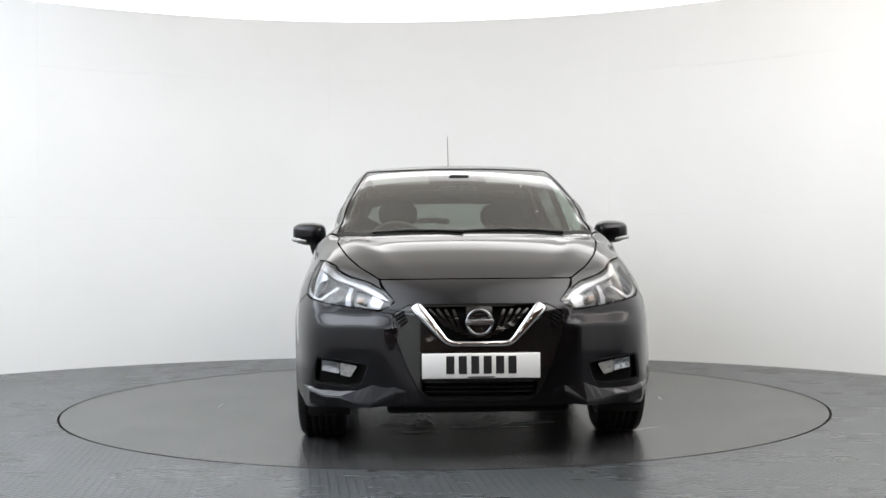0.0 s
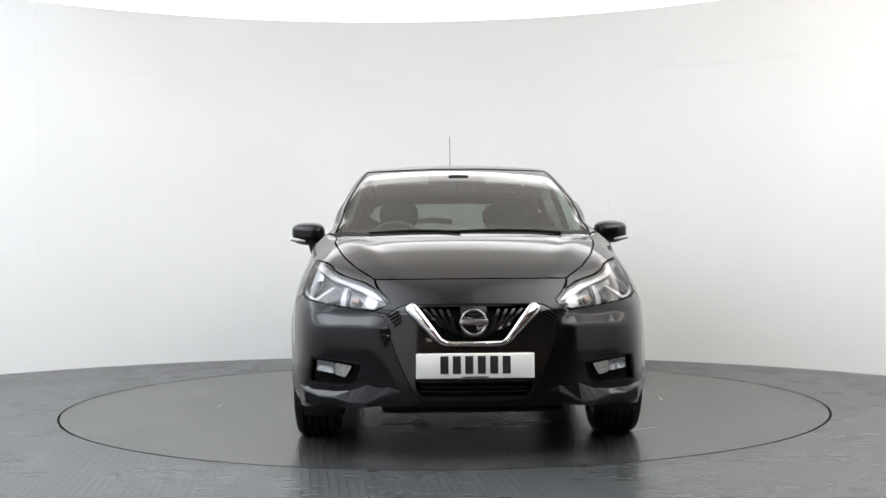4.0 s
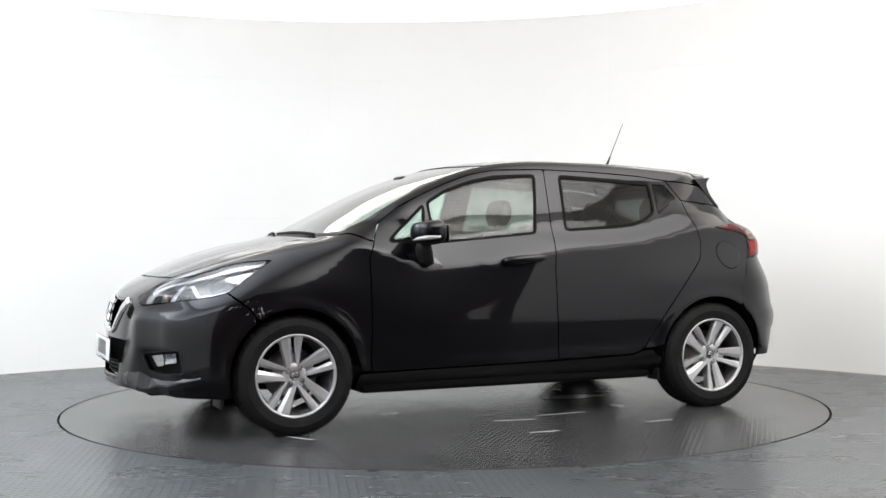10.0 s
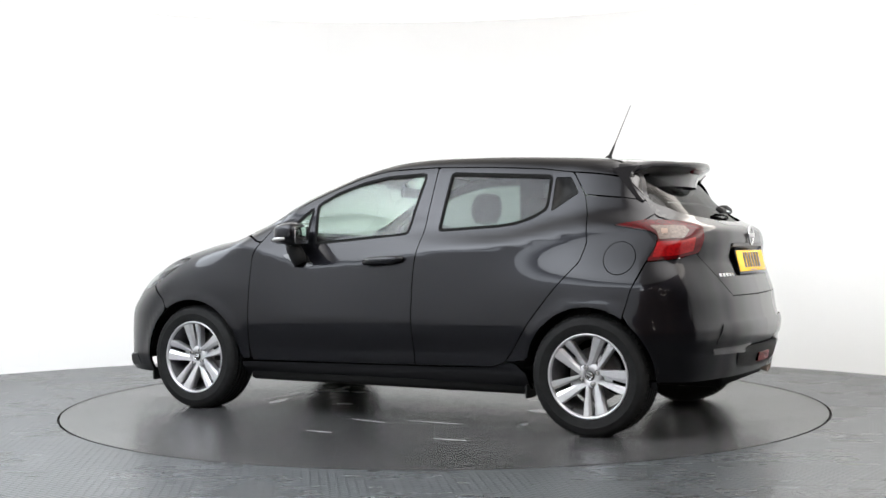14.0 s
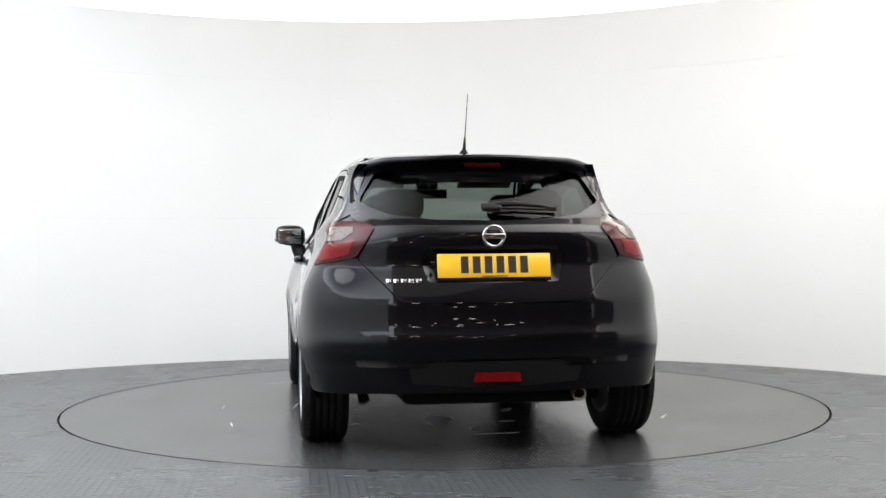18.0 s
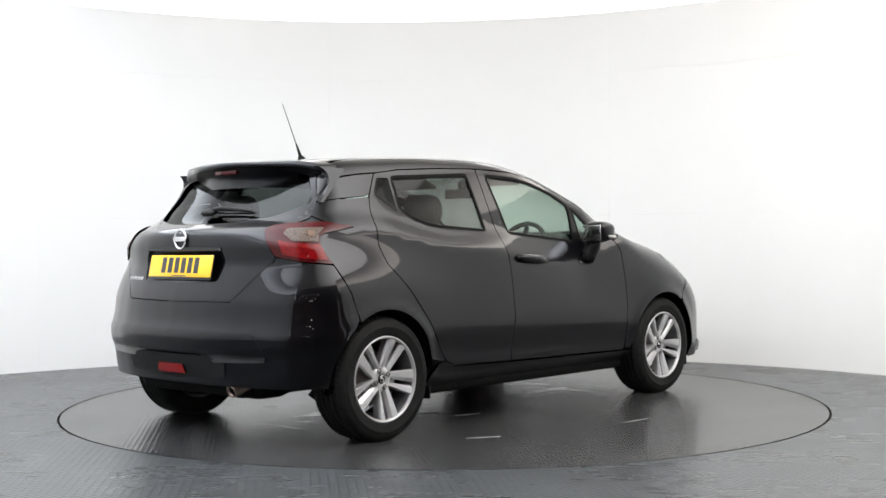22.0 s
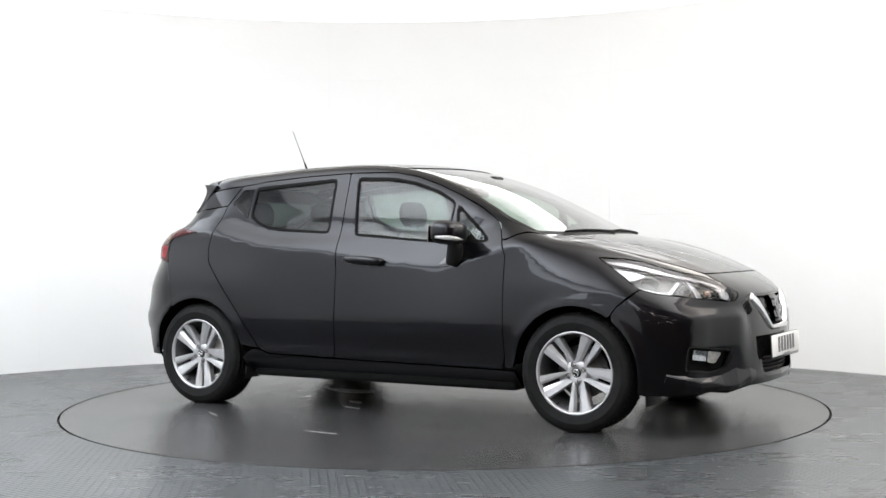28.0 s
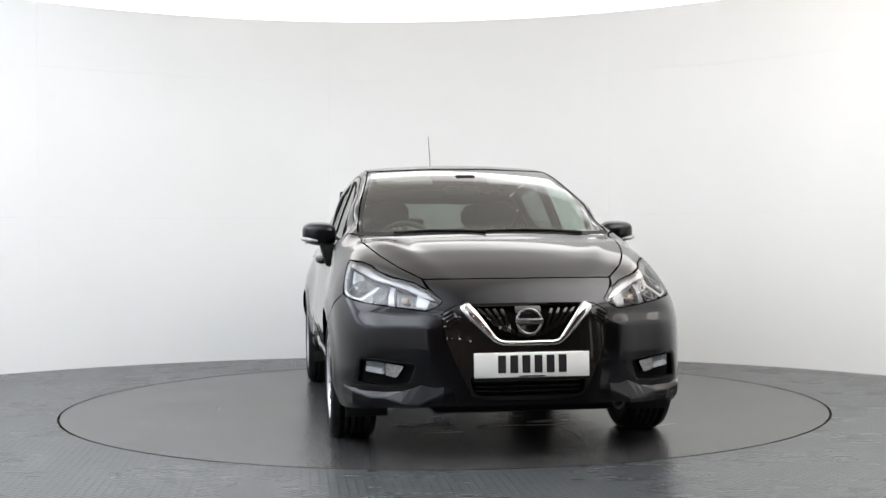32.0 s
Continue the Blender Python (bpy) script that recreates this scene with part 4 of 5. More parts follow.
def make_wheel():
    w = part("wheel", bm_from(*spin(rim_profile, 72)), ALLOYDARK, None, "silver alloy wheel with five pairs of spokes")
    lip = [(0.2125, 0.100), (0.2145, 0.105), (0.211, 0.109), (0.205, 0.107), (0.201, 0.100), (0.199, 0.092)]
    part("rim_lip", bm_from(*spin(lip, 72)), ALLOY, w)
    part("tyre", bm_from(*spin(tyre_profile, 96)), RUBBER, w, "black rubber tyre")
    bm = bmesh.new()
    for i in range(64):
        for sgn in (-1, 1):
            blk = bmesh.ops.create_cube(bm, size=1, matrix=pose(0, 0, 0, i * 5.625 + (2.8 if sgn > 0 else 0)) @ pose(sgn * 0.085, 0, 0.2985, 0, sgn * 32, sgn * 6) @ Matrix.Diagonal((0.032, 0.0215, 0.010, 1)))
    tagged(part("tread", bm, RUBBER, w), "rows of shoulder tread blocks", kind="stuff")
    part("hub", bm_from(*spin(hub_profile, 48)), ALLOY, w)
    for i in range(5):
        part("spoke", spoke(0.009, 0.040, -0.080, i * 72), ALLOY, w)
        part("narrow_spoke", spoke(0.009, 0.026, 0.056, i * 72), ALLOY, w)
        part("slot_web", moved(box(0.012, 0.022, 0.062, (0.048, 0, 0.082), 0.003), pose(0, 0, 0, i * 72)), ALLOY, w)
    for i in range(4):
        m = pose(0, 0, 0, 45 + 90 * i + 8)
        part("lug_recess", moved(bm_from(*spin([(0.001, 0.0735), (0.0125, 0.0735), (0.0135, 0.078), (0.0125, 0.078), (0.011, 0.075)], 20)), m @ pose(0, 0, 0.045)), TRIM, w)
        part("lug_nut", moved(bm_from(*spin([(0.001, 0.082), (0.006, 0.082), (0.0085, 0.079), (0.009, 0.072)], 6), False), m @ pose(0, 0, 0.045)), STEEL, w)
    part("centre_cap", bm_from(*spin([(0.001, 0.0815), (0.018, 0.081), (0.023, 0.079), (0.025, 0.074)], 32)), GLOSS, w, "black centre cap")
    part("cap_ring", moved(moved(ring(0.0165, 0.0022, 32, 8), pose(0, 0, 0, 0, 0, 90)), pose(0.0815, 0, 0)), CHROME, w)
    part("cap_bar", box(0.003, 0.034, 0.006, (0.0825, 0, 0), 0.001), CHROME, w)
    part("brake_disc", bm_from(*spin([(0.001, 0.012), (0.07, 0.012), (0.072, -0.004), (0.138, -0.004), (0.140, -0.012), (0.138, -0.024), (0.001, -0.024)], 48)), STEEL, w)
    part("brake_caliper", box(0.07, 0.07, 0.12, (-0.01, 0.118, 0.03), 0.012), TRIM, w)
    part("valve", box(0.03, 0.008, 0.008, (0.085, 0.0, -0.188), 0.002), TRIM, w)
    return w


wheel = make_wheel()
wheel.parent = car
WHEEL_X = 0.749
wheel.matrix_basis = pose(WHEEL_X, FRONT_AXLE, TYRE_R - 0.002, 4)
copy_thing(wheel, pose(WHEEL_X + 0.010, REAR_AXLE, TYRE_R - 0.002, -29))
copy_thing(wheel, pose(-WHEEL_X, FRONT_AXLE, TYRE_R - 0.002, -32, 0, 180))
copy_thing(wheel, pose(-WHEEL_X - 0.010, REAR_AXLE, TYRE_R - 0.002, -30, 0, 180))

# wheel housings and underside
for s in (1, -1):
    for ay in (FRONT_AXLE, REAR_AXLE):
        v, f = spin([(0.02, 0.42), (0.358, 0.42), (0.358, 0.845 if ay > 0 else 0.825)], 30, "X", a0=4, a1=176)
        part("wheel_housing", moved(bm_from([(x * s, y, z) for x, y, z in v], f), pose(0, ay, AXLE_Z)), DARK, car, "dark plastic wheel arch liner")
    part("axle_arm", tube_path([(0.1 * s, REAR_AXLE - 0.1, 0.24), (0.45 * s, REAR_AXLE, 0.25), (0.68 * s, REAR_AXLE, 0.30)], 0.03), DARK, car)
    part("drive_shaft", tube_path([(0.2 * s, FRONT_AXLE, 0.28), (0.68 * s, FRONT_AXLE, 0.30)], 0.02), DARK, car)
    part("damper", tube_path([(0.60 * s, REAR_AXLE + 0.16, 0.30), (0.57 * s, REAR_AXLE + 0.22, 0.21)], [0.018, 0.03]), DARK, car)
    part("air_deflector", box(0.20, 0.015, 0.075, (0.70 * s, -1.585, 0.185), 0.004), TRIM, car)
    part("mud_flap", box(0.12, 0.010, 0.07, (0.77 * s, 0.955, 0.205), 0.003), TRIM, car)
    part("jack_point", box(0.02, 0.06, 0.02, (0.70 * s, 0.45, 0.185), 0.004), DARK, car)
part("floor_pan", box(1.56, 1.78, 0.06, (0, 0.04, 0.215), 0.02), DARK, car, "dark underside")
part("front_undertray", box(0.84, 1.06, 0.05, (0, -1.36, 0.215), 0.02), DARK, car)
part("rear_undertray", box(0.84, 0.95, 0.09, (0, 1.38, 0.27), 0.03), DARK, car)
part("engine_block", box(0.82, 0.75, 0.42, (0, -1.35, 0.46), 0.05), DARK, car)
part("silencer", box(0.40, 0.24, 0.12, (-0.25, 1.66, 0.27), 0.05), DARK, car)
part("exhaust_tip", bm_from(*[[tuple(pose(-0.40, 1.83, 0.285, -18) @ Vector(q)) for q in g] if k == 0 else g for k, g in enumerate(spin([(0.024, 0.06), (0.030, 0.072), (0.033, 0.07), (0.033, -0.08)], 24, "Y"))]), PIPE, car, "short bare metal exhaust pipe")

# grille and lower front
V_OUT = [(-0.332, 0.694), (-0.160, 0.506), (0.160, 0.506), (0.332, 0.694)]
V_IN = [(0.255, 0.692), (0.120, 0.533), (-0.120, 0.533), (-0.255, 0.692)]
v_out, v_in = outline("front", V_OUT, 0.03), outline("front", V_IN, 0.03)
INTAKE = [(-0.272, 0.372), (0.272, 0.372), (0.258, 0.305), (0.232, 0.284), (-0.232, 0.284), (-0.258, 0.305)]
intake = outline("front", INTAKE, 0.02)
mask_f = outline("front", MASK, 0.02)
vband = outline("front", V_OUT + V_IN, 0.022)
grille = part("grille", skin("front", mask_f, GLOSS, [intake, inset(v_in, -0.02)], grid=0.02, lift=-0.003, gap=0.001, skirt=0.03), None, car, "gloss black grille panel")


def swept_bar(path, half, height, lift, material, n=11, step=0.01):
    """A bar with a rounded face laid along a line on the front of the car."""
    pts = [np.array(path[0], float)]
    for i in range(1, len(path) - 1):
        p0, p1, p2 = (np.array(path[j], float) for j in (i - 1, i, i + 1))
        r = 0.035
        s0, s1 = p1 + (p0 - p1) / np.linalg.norm(p0 - p1) * r, p1 + (p2 - p1) / np.linalg.norm(p2 - p1) * r
        pts += [(1 - u) ** 2 * s0 + 2 * u * (1 - u) * p1 + u * u * s1 for u in np.linspace(0, 1, 7)]
    pts.append(np.array(path[-1], float))
    dense = []
    for p0, p1 in zip(pts, pts[1:]):
        k = max(1, int(np.linalg.norm(p1 - p0) / step))
        dense += [p0 + (p1 - p0) * i / k for i in range(k)]
    dense = np.array(dense + [pts[-1]])
    p = cast("front", dense)
    nn = normal(p)
    t_ = np.gradient(p, axis=0)
    t_ /= np.linalg.norm(t_, axis=1, keepdims=True)
    side_ = np.cross(nn, t_)
    v, f = [], []
    us = np.linspace(-1, 1, n)
    for i in range(len(p)):
        w = half(dense[i])
        v.append(p[i] + side_[i] * w - nn[i] * 0.02)
        v += [p[i] - side_[i] * w * u + nn[i] * (lift + height * (1 - abs(u) ** 3)) for u in us]
        v.append(p[i] - side_[i] * w - nn[i] * 0.02)
    m = n + 2
    for i in range(len(p) - 1):
        f += [(i * m + k, i * m + k + 1, (i + 1) * m + k + 1, (i + 1) * m + k) for k in range(m - 1)]
    f += [tuple(range(m)), tuple(range((len(p) - 1) * m, len(p) * m))]
    bm = bm_from([tuple(map(float, q)) for q in v], f)
    return bm


part("chrome_v", swept_bar([(-0.288, 0.688), (-0.140, 0.519), (0.140, 0.519), (0.288, 0.688)], lambda q: 0.015 + 0.013 * min(1.0, max(0.0, (q[1] - 0.53) / 0.13)), 0.012, 0.0, CHROME), CHROME, grille, "broad bright chrome V bar")
part("grille_recess", skin("front", inset(v_in, -0.025), DARK, grid=0.03, lift=-0.05, gap=0, skirt=0), None, grille)
part("intake_recess", skin("front", inset(intake, -0.01), DARK, grid=0.03, lift=-0.06, gap=0, skirt=0), None, grille)
for k in range(4):
    z = 0.300 + 0.02 * k
    part("intake_bar", skin("front", rounded([(-0.25, z), (0.25, z), (0.25, z + 0.006), (-0.25, z + 0.006)], 0.002), TRIM, grid=0.05, lift=-0.025, gap=0, skirt=0.02), None, grille)
for s in (1, -1):
    for k in range(4):
        x0, x1, zl = 0.098 + 0.036 * k, 0.060 + 0.024 * k, 0.560 + 0.012 * k
        q = [(x0 + 0.012, 0.682), (x0 + 0.026, 0.682), (x1 + 0.026, zl), (x1 - 0.02, zl), (x1 - 0.02, zl + 0.009), (x1 + 0.012, zl + 0.009)]
        part("grille_slat", skin("front", rounded([(x * s, z) for x, z in q], 0.004, 0.008), GLOSS, grid=0.03, lift=-0.018 + 0.002 * k, gap=0, skirt=0.02), None, grille, "gloss black angled grille bar")
    for k in range(4):
        x, z = 0.338 - 0.004 * k + 0.0, 0.668 - 0.014 * k
        q = [(x, z), (x + 0.045 - 0.004 * k, z - 0.026), (x + 0.043 - 0.004 * k, z - 0.033), (x - 0.003, z - 0.008)]
        part("side_vent_slat", skin("front", rounded([(a * s, b) for a, b in q], 0.002, 0.006), DARK, grid=0.03, lift=0.004, gap=0, skirt=0.008), None, grille)
part("badge_panel", skin("front", rounded([(-0.060, 0.685), (0.060, 0.685), (0.052, 0.545), (-0.052, 0.545)], 0.008), GLOSS, grid=0.02, lift=0.0, gap=0, skirt=0.03), None, grille)
m = frame_at("front", 0, 0.614, 1, 0.008)
part("badge_ring", moved(ring(0.056, 0.0065, 48, 10, 0.6), m), SMOKED, grille, "round smoked chrome badge")
part("badge_bar", moved(box(0.128, 0.008, 0.026, (0, -0.004, 0), 0.003), m), SMOKED, grille)


def blade(side, rows_):
    """A lip along the foot of the bumper: rows of x, top edge, lip and foot heights, and how far it stands out."""
    v, f = [], []
    for x, zt, zl, zb, out in rows_:
        p = cast("front", np.array([[x, zt], [x, zl], [x, (zl + zb) / 2], [x, zb], [x, zb + 0.004]]))
        n = normal(p)
        n[:, 2] = 0
        n /= np.linalg.norm(n, axis=1, keepdims=True)
        o = p + n * np.array([-0.003, out, out * 0.96, out * 0.75, -0.03])[:, None]
        v += [(q[0] * side, q[1], q[2]) for q in o.tolist()]
    m = 5
    for i in range(len(rows_) - 1):
        f += [(i * m + k, i * m + (k + 1) % m, (i + 1) * m + (k + 1) % m, (i + 1) * m + k) for k in range(m)]
    f += [tuple(range(m)), tuple(range((len(rows_) - 1) * m, len(rows_) * m))]
    bm = bm_from(v, f, False)
    bmesh.ops.bevel(bm, geom=[e for e in bm.edges if e.calc_face_angle(0) > 0.3], offset=0.003, segments=2, affect="EDGES")
    return bm


def plate(name, m, face, parent, label):
    p = part(name, moved(box(0.528, 0.006, 0.112, (0, 0, 0), 0.0028), m), face, parent, label)
    for k in range(6):
        part("plate_bar", moved(box(0.036, 0.002, 0.079, (-0.138 + 0.0555 * k, -0.0035, 0.004), 0.0), m), LETTER, p)
    part("maker_bar", moved(box(0.12, 0.002, 0.005, (0, -0.0035, -0.050), 0.0), m), LETTER, p)
    part("plate_backing", moved(box(0.532, 0.008, 0.128, (0, 0.0065, -0.006), 0.002), m), GLOSS, p)
    return p


plate("front_plate", pose(0.003, -2.064, 0.425, -2), WHITE_PLATE, car, "white plate with black bars")
plate("rear_plate", pose(0, 1.902, 0.868, -12, 0, 180), YELLOW_PLATE, car, "yellow plate with black bars")

# lamps, fogs, lower blades
PSI = lambda a: radians(a) * 0.85


def pane(kind, pts, r=0.008, step=0.008):
    return rounded([(PSI(a), z) for a, z in pts], r, step)


for s in (1, -1):
    lamp_edge = rounded(LAMP, 0.012, 0.01)
    hl = part("headlamp", skin("nose", lamp_edge, BEZEL, grid=0.03, lift=-0.055, gap=-0.004, skirt=0, side=s), None, car, "clear headlamp with bright reflectors")
    part("lens", skin("nose", lamp_edge, LENS, grid=0.025, lift=0.0, gap=0.003, skirt=0.0, side=s), None, hl, "clear lamp cover")
    wallq = skin("nose", lamp_edge, GLOSS, [inset(lamp_edge, 0.006)], grid=0.05, lift=-0.004, gap=0.003, skirt=0.05, side=s)
    part("lamp_rim", wallq, None, hl)
    part("lamp_cavity", skin("nose", pane("nose", [(31.5, 0.682), (40, 0.686), (48, 0.698), (54, 0.708), (61, 0.722), (66, 0.745), (69, 0.785), (71, 0.825), (66, 0.838), (58, 0.815), (50, 0.795), (41, 0.768), (34, 0.734), (31, 0.710)]), GLOSS, grid=0.02, lift=-0.044, gap=0, skirt=0.01, side=s), None, hl, "black inside of the lamp")
    part("top_reflector", skin("nose", pane("nose", [(30.0, 0.716), (34.5, 0.752), (41.5, 0.785), (51.5, 0.811), (59.5, 0.838), (64.5, 0.860), (71.5, 0.878), (80.5, 0.888), (76, 0.868), (66, 0.842), (57, 0.812), (49, 0.792), (41, 0.765), (34.5, 0.732)], 0.004), STRIPREF, grid=0.015, lift=-0.014, gap=0, skirt=0.02, side=s), None, hl, "bright silver reflector strip")
    part("upper_reflector", skin("nose", pane("nose", [(66, 0.838), (76, 0.864), (72.5, 0.825), (69.5, 0.790), (66.5, 0.800), (63.5, 0.818)], 0.006), REFLECTOR, grid=0.015, lift=-0.030, gap=0, skirt=0.015, side=s), None, hl, "bright stepped reflector")
    part("light_guide", skin("nose", pane("nose", [(79.5, 0.874), (74.2, 0.815), (70.8, 0.768), (66.5, 0.741), (61.0, 0.722), (56.0, 0.712), (54.2, 0.735), (51.6, 0.772), (52.8, 0.776), (55.4, 0.742), (57.0, 0.721), (61.0, 0.729), (65.8, 0.747), (69.7, 0.773), (73.0, 0.819), (78.2, 0.873)], 0.004), GUIDE, grid=0.02, lift=-0.012, gap=0, skirt=0.002, side=s), None, hl, "white daytime running light strip")
    for a, z, r in ((62.5, 0.772, 0.046), (50.5, 0.742, 0.036)):
        m = frame_at("nose", PSI(a), z, s, -0.020)
        bowl = part("reflector_bowl", moved(bm_from(*spin([(r, 0.0), (r * 0.94, 0.02), (r * 0.75, 0.042), (r * 0.45, 0.055), (0.012, 0.06)], 28, "Y")), m), REFLECTOR, hl)
        part("bulb", moved(bm_from(*spin([(0.001, 0.012), (0.009, 0.018), (0.011, 0.055)], 16, "Y")), m), CHROME, bowl)
        part("bowl_rim", moved(ring(r, 0.0022, 28, 6), m), BEZEL, bowl)
    part("lamp_divider", skin("nose", pane("nose", [(46.6, 0.782), (48.6, 0.789), (46.0, 0.694), (43.8, 0.690)], 0.002), BEZEL, grid=0.02, lift=-0.024, gap=0, skirt=0.02, side=s), None, hl)
    m = frame_at("nose", PSI(41.0), 0.722, s, -0.03)
    part("indicator_bulb", moved(box(0.036, 0.02, 0.03, (0, 0, 0), 0.006), m), AMBER, hl)
    part("tip_reflector", skin("nose", pane("nose", [(32.0, 0.716), (37.0, 0.742), (36.0, 0.684), (32.6, 0.676)]), SMOKED, grid=0.02, lift=-0.015, gap=0, skirt=0.02, side=s), None, hl)
    # fog lamp pocket
    fq = outline("front", FOG, 0.02)
    fog = part("fog_pocket", skin("front", fq, DARK, grid=0.02, lift=-0.034, gap=-0.004, skirt=0.0, side=s), None, car, "black fog lamp pocket")
    part("pocket_wall", skin("front", fq, TRIM, [inset(fq, 0.006)], grid=0.05, lift=-0.002, gap=0.0, skirt=0.034, side=s), None, fog)
    inner = rounded([(0.560, 0.412), (0.640, 0.424), (0.640, 0.368), (0.592, 0.358)], 0.008)
    outer = rounded([(0.644, 0.424), (0.728, 0.434), (0.730, 0.385), (0.644, 0.372)], 0.008)
    part("fog_indicator", skin("front", inner, CLEARRED, grid=0.02, lift=-0.012, gap=0, skirt=0.03, side=s), None, fog, "clear white indicator lens")
    part("fog_lens", skin("front", outer, LENS, grid=0.02, lift=-0.010, gap=0, skirt=0.0, side=s), None, fog, "clear fog lamp glass")
    part("fog_reflector", skin("front", outer, REFLECTOR, grid=0.012, lift=-0.014, gap=0, skirt=0.02, side=s, dish=0.015), None, fog)
    part("lower_blade", blade(s, [(0.330, 0.318, 0.306, 0.258, 0.001), (0.385, 0.334, 0.296, 0.245, 0.010), (0.480, 0.340, 0.248, 0.228, 0.026), (0.525, 0.320, 0.246, 0.224, 0.027), (0.56, 0.304, 0.250, 0.222, 0.026),
                                  (0.63, 0.296, 0.270, 0.222, 0.022), (0.70, 0.300, 0.272, 0.224, 0.018), (0.77, 0.312, 0.294, 0.230, 0.016), (0.815, 0.322, 0.312, 0.240, 0.004)]), PAINT, bumper, "angular black lower blade")
    # tail lamp
    te = rounded(TLAMP, 0.014, 0.01)
    tl = part("tail_lamp", skin("tail", te, REDLENS, grid=0.02, lift=0.008, gap=0.002, skirt=0.03, side=s), None, car, "red boomerang tail lamp")
    part("reversing_lens", skin("tail", pane("tail", [(62.0, 1.048), (50.0, 1.044), (48.6, 1.022), (51.5, 0.985), (59.4, 0.980), (59.8, 1.02)], 0.006), TAILCLEAR, grid=0.02, lift=0.010, gap=0, skirt=0.004, side=s), None, tl, "clear reversing lens")
    part("indicator_lens", skin("tail", pane("tail", [(58.6, 1.030), (56.4, 1.030), (56.6, 1.008), (58.4, 1.006)], 0.003), AMBER, grid=0.02, lift=0.012, gap=0, skirt=0.002, side=s), None, tl)
    part("brake_lens", skin("tail", pane("tail", [(60.0, 0.968), (51.5, 0.974), (47.0, 0.990), (48.6, 0.924), (55.2, 0.902), (62.0, 0.892)], 0.006), mat("bright_red_lens", (0.16, 0.003, 0.004), 0.06, spec=0.25, vary=0.3, vscale=90) if s > 0 else bpy.data.materials["bright_red_lens"], grid=0.02, lift=0.010, gap=0, skirt=0.003, side=s), None, tl)

    part("corner_panel", skin("tail", pane("tail", [(42.0, 1.035), (46.0, 1.098), (58.5, 1.165), (68.0, 1.215), (84.0, 1.15), (80.0, 1.04), (62.0, 0.99)]), PAINT, grid=0.02, lift=-0.005, gap=0, skirt=0.0, side=s), None, car)

# rear: insert, blades, reflector, badge, lettering bars
part("bumper_insert", skin("rear", rounded(two_sided([(0.0, 0.562), (0.575, 0.561), (0.632, 0.478), (0.628, 0.462), (0.0, 0.460)]), 0.008), PAINT, grid=0.022, lift=0.006, gap=0, skirt=0.016, ramp=0.05), None, rear_bumper, "black bumper insert panel")
part("diffuser", skin("rear", rounded(two_sided([(0.0, 0.438), (0.29, 0.438), (0.400, 0.404), (0.385, 0.335), (0.0, 0.306)]), 0.01), TRIM, grid=0.022, lift=0.006, gap=0, skirt=0.012, ramp=0.10), None, rear_bumper, "black plastic lower diffuser")
for s in (1, -1):
    part("rear_blade", skin("rear", rounded([(0.640, 0.446), (0.30, 0.448), (0.22, 0.446), (0.345, 0.408), (0.630, 0.416)], 0.006), PAINT, grid=0.02, lift=0.006, gap=0, skirt=0.010, side=s, ramp=-0.30), None, rear_bumper, "angular black blade catching the light")
part("rear_reflector", skin("rear", rounded([(-0.10, 0.388), (0.10, 0.388), (0.112, 0.343), (-0.112, 0.343)], 0.006), bpy.data.materials["bright_red_lens"], grid=0.02, lift=0.016, gap=0, skirt=0.014), None, rear_bumper, "red rear reflector")
part("plate_recess", skin("rear", plate_dip, PAINT, grid=0.016, lift=-0.001, gap=-0.004, skirt=0.0, dish=0.020), None, gate, "shallow black plate recess")
part("gate_handle", skin("rear", rounded(two_sided([(0.0, 0.962), (0.300, 0.960), (0.308, 0.946), (0.0, 0.944)]), 0.004), GLOSS, grid=0.03, lift=0.010, gap=0, skirt=0.02), None, gate, "gloss black tailgate handle strip")
m = frame_at("rear", 0, 1.002, 1, 0.006)
part("badge_ring", moved(ring(0.047, 0.007, 48, 10, 0.6), m), CHROME, gate, "round chrome badge")
part("badge_bar", moved(box(0.108, 0.008, 0.024, (0, -0.003, 0), 0.003), m), CHROME, gate)
for k in range(5):
    m = frame_at("rear", 0.485 - 0.034 * k, 0.800, 1, 0.002)
    part("lettering_bar", moved(box(0.024, 0.004, 0.018, (0, 0, 0), 0.001), m), CHROME, gate)

# spoiler
xs = np.linspace(-0.588, 0.588, 41)
sec = [(1.468, None), (1.50, None), (1.55, None), (1.60, None), (1.640, None), (1.646, 1.376), (1.634, 1.366), (1.604, 1.350), (1.580, 1.325), (1.570, 1.295), (1.574, 1.268)]
v, f = [], []
for x in xs:
    tip = 1.646 - 1.9 * TAILBOW(abs(x)) - 0.05 * min(1.0, abs(x) / 0.4) ** 2
    start = 1.445 - 0.20 * x * x
    drop = 0.6 * max(0.0, abs(x) - 0.45) ** 1.6
    edge_z = float(roof_height(abs(x), 1.60))
    for y, z in sec:
        yy = start + (y - 1.468) * (tip - start) / 0.172 if z is None else tip - (1.646 - y)
        v.append((x * (1 - 0.45 * max(0.0, yy - start) * abs(x) ** 2), yy, float(roof_height(abs(x), min(yy, 1.60))) + 0.002 - drop if z is None else z - (1.394 - edge_z) * 0.8 - drop))
n = len(sec)
for i in range(len(xs) - 1):
    f += [(i * n + k, i * n + k + 1, (i + 1) * n + k + 1, (i + 1) * n + k) for k in range(n - 1)]
f += [tuple(range(n)), tuple(range((len(xs) - 1) * n, len(xs) * n))]
bm = bm_from(v, f)
spoiler = part("spoiler", bm, PAINT, gate, "black roof spoiler")
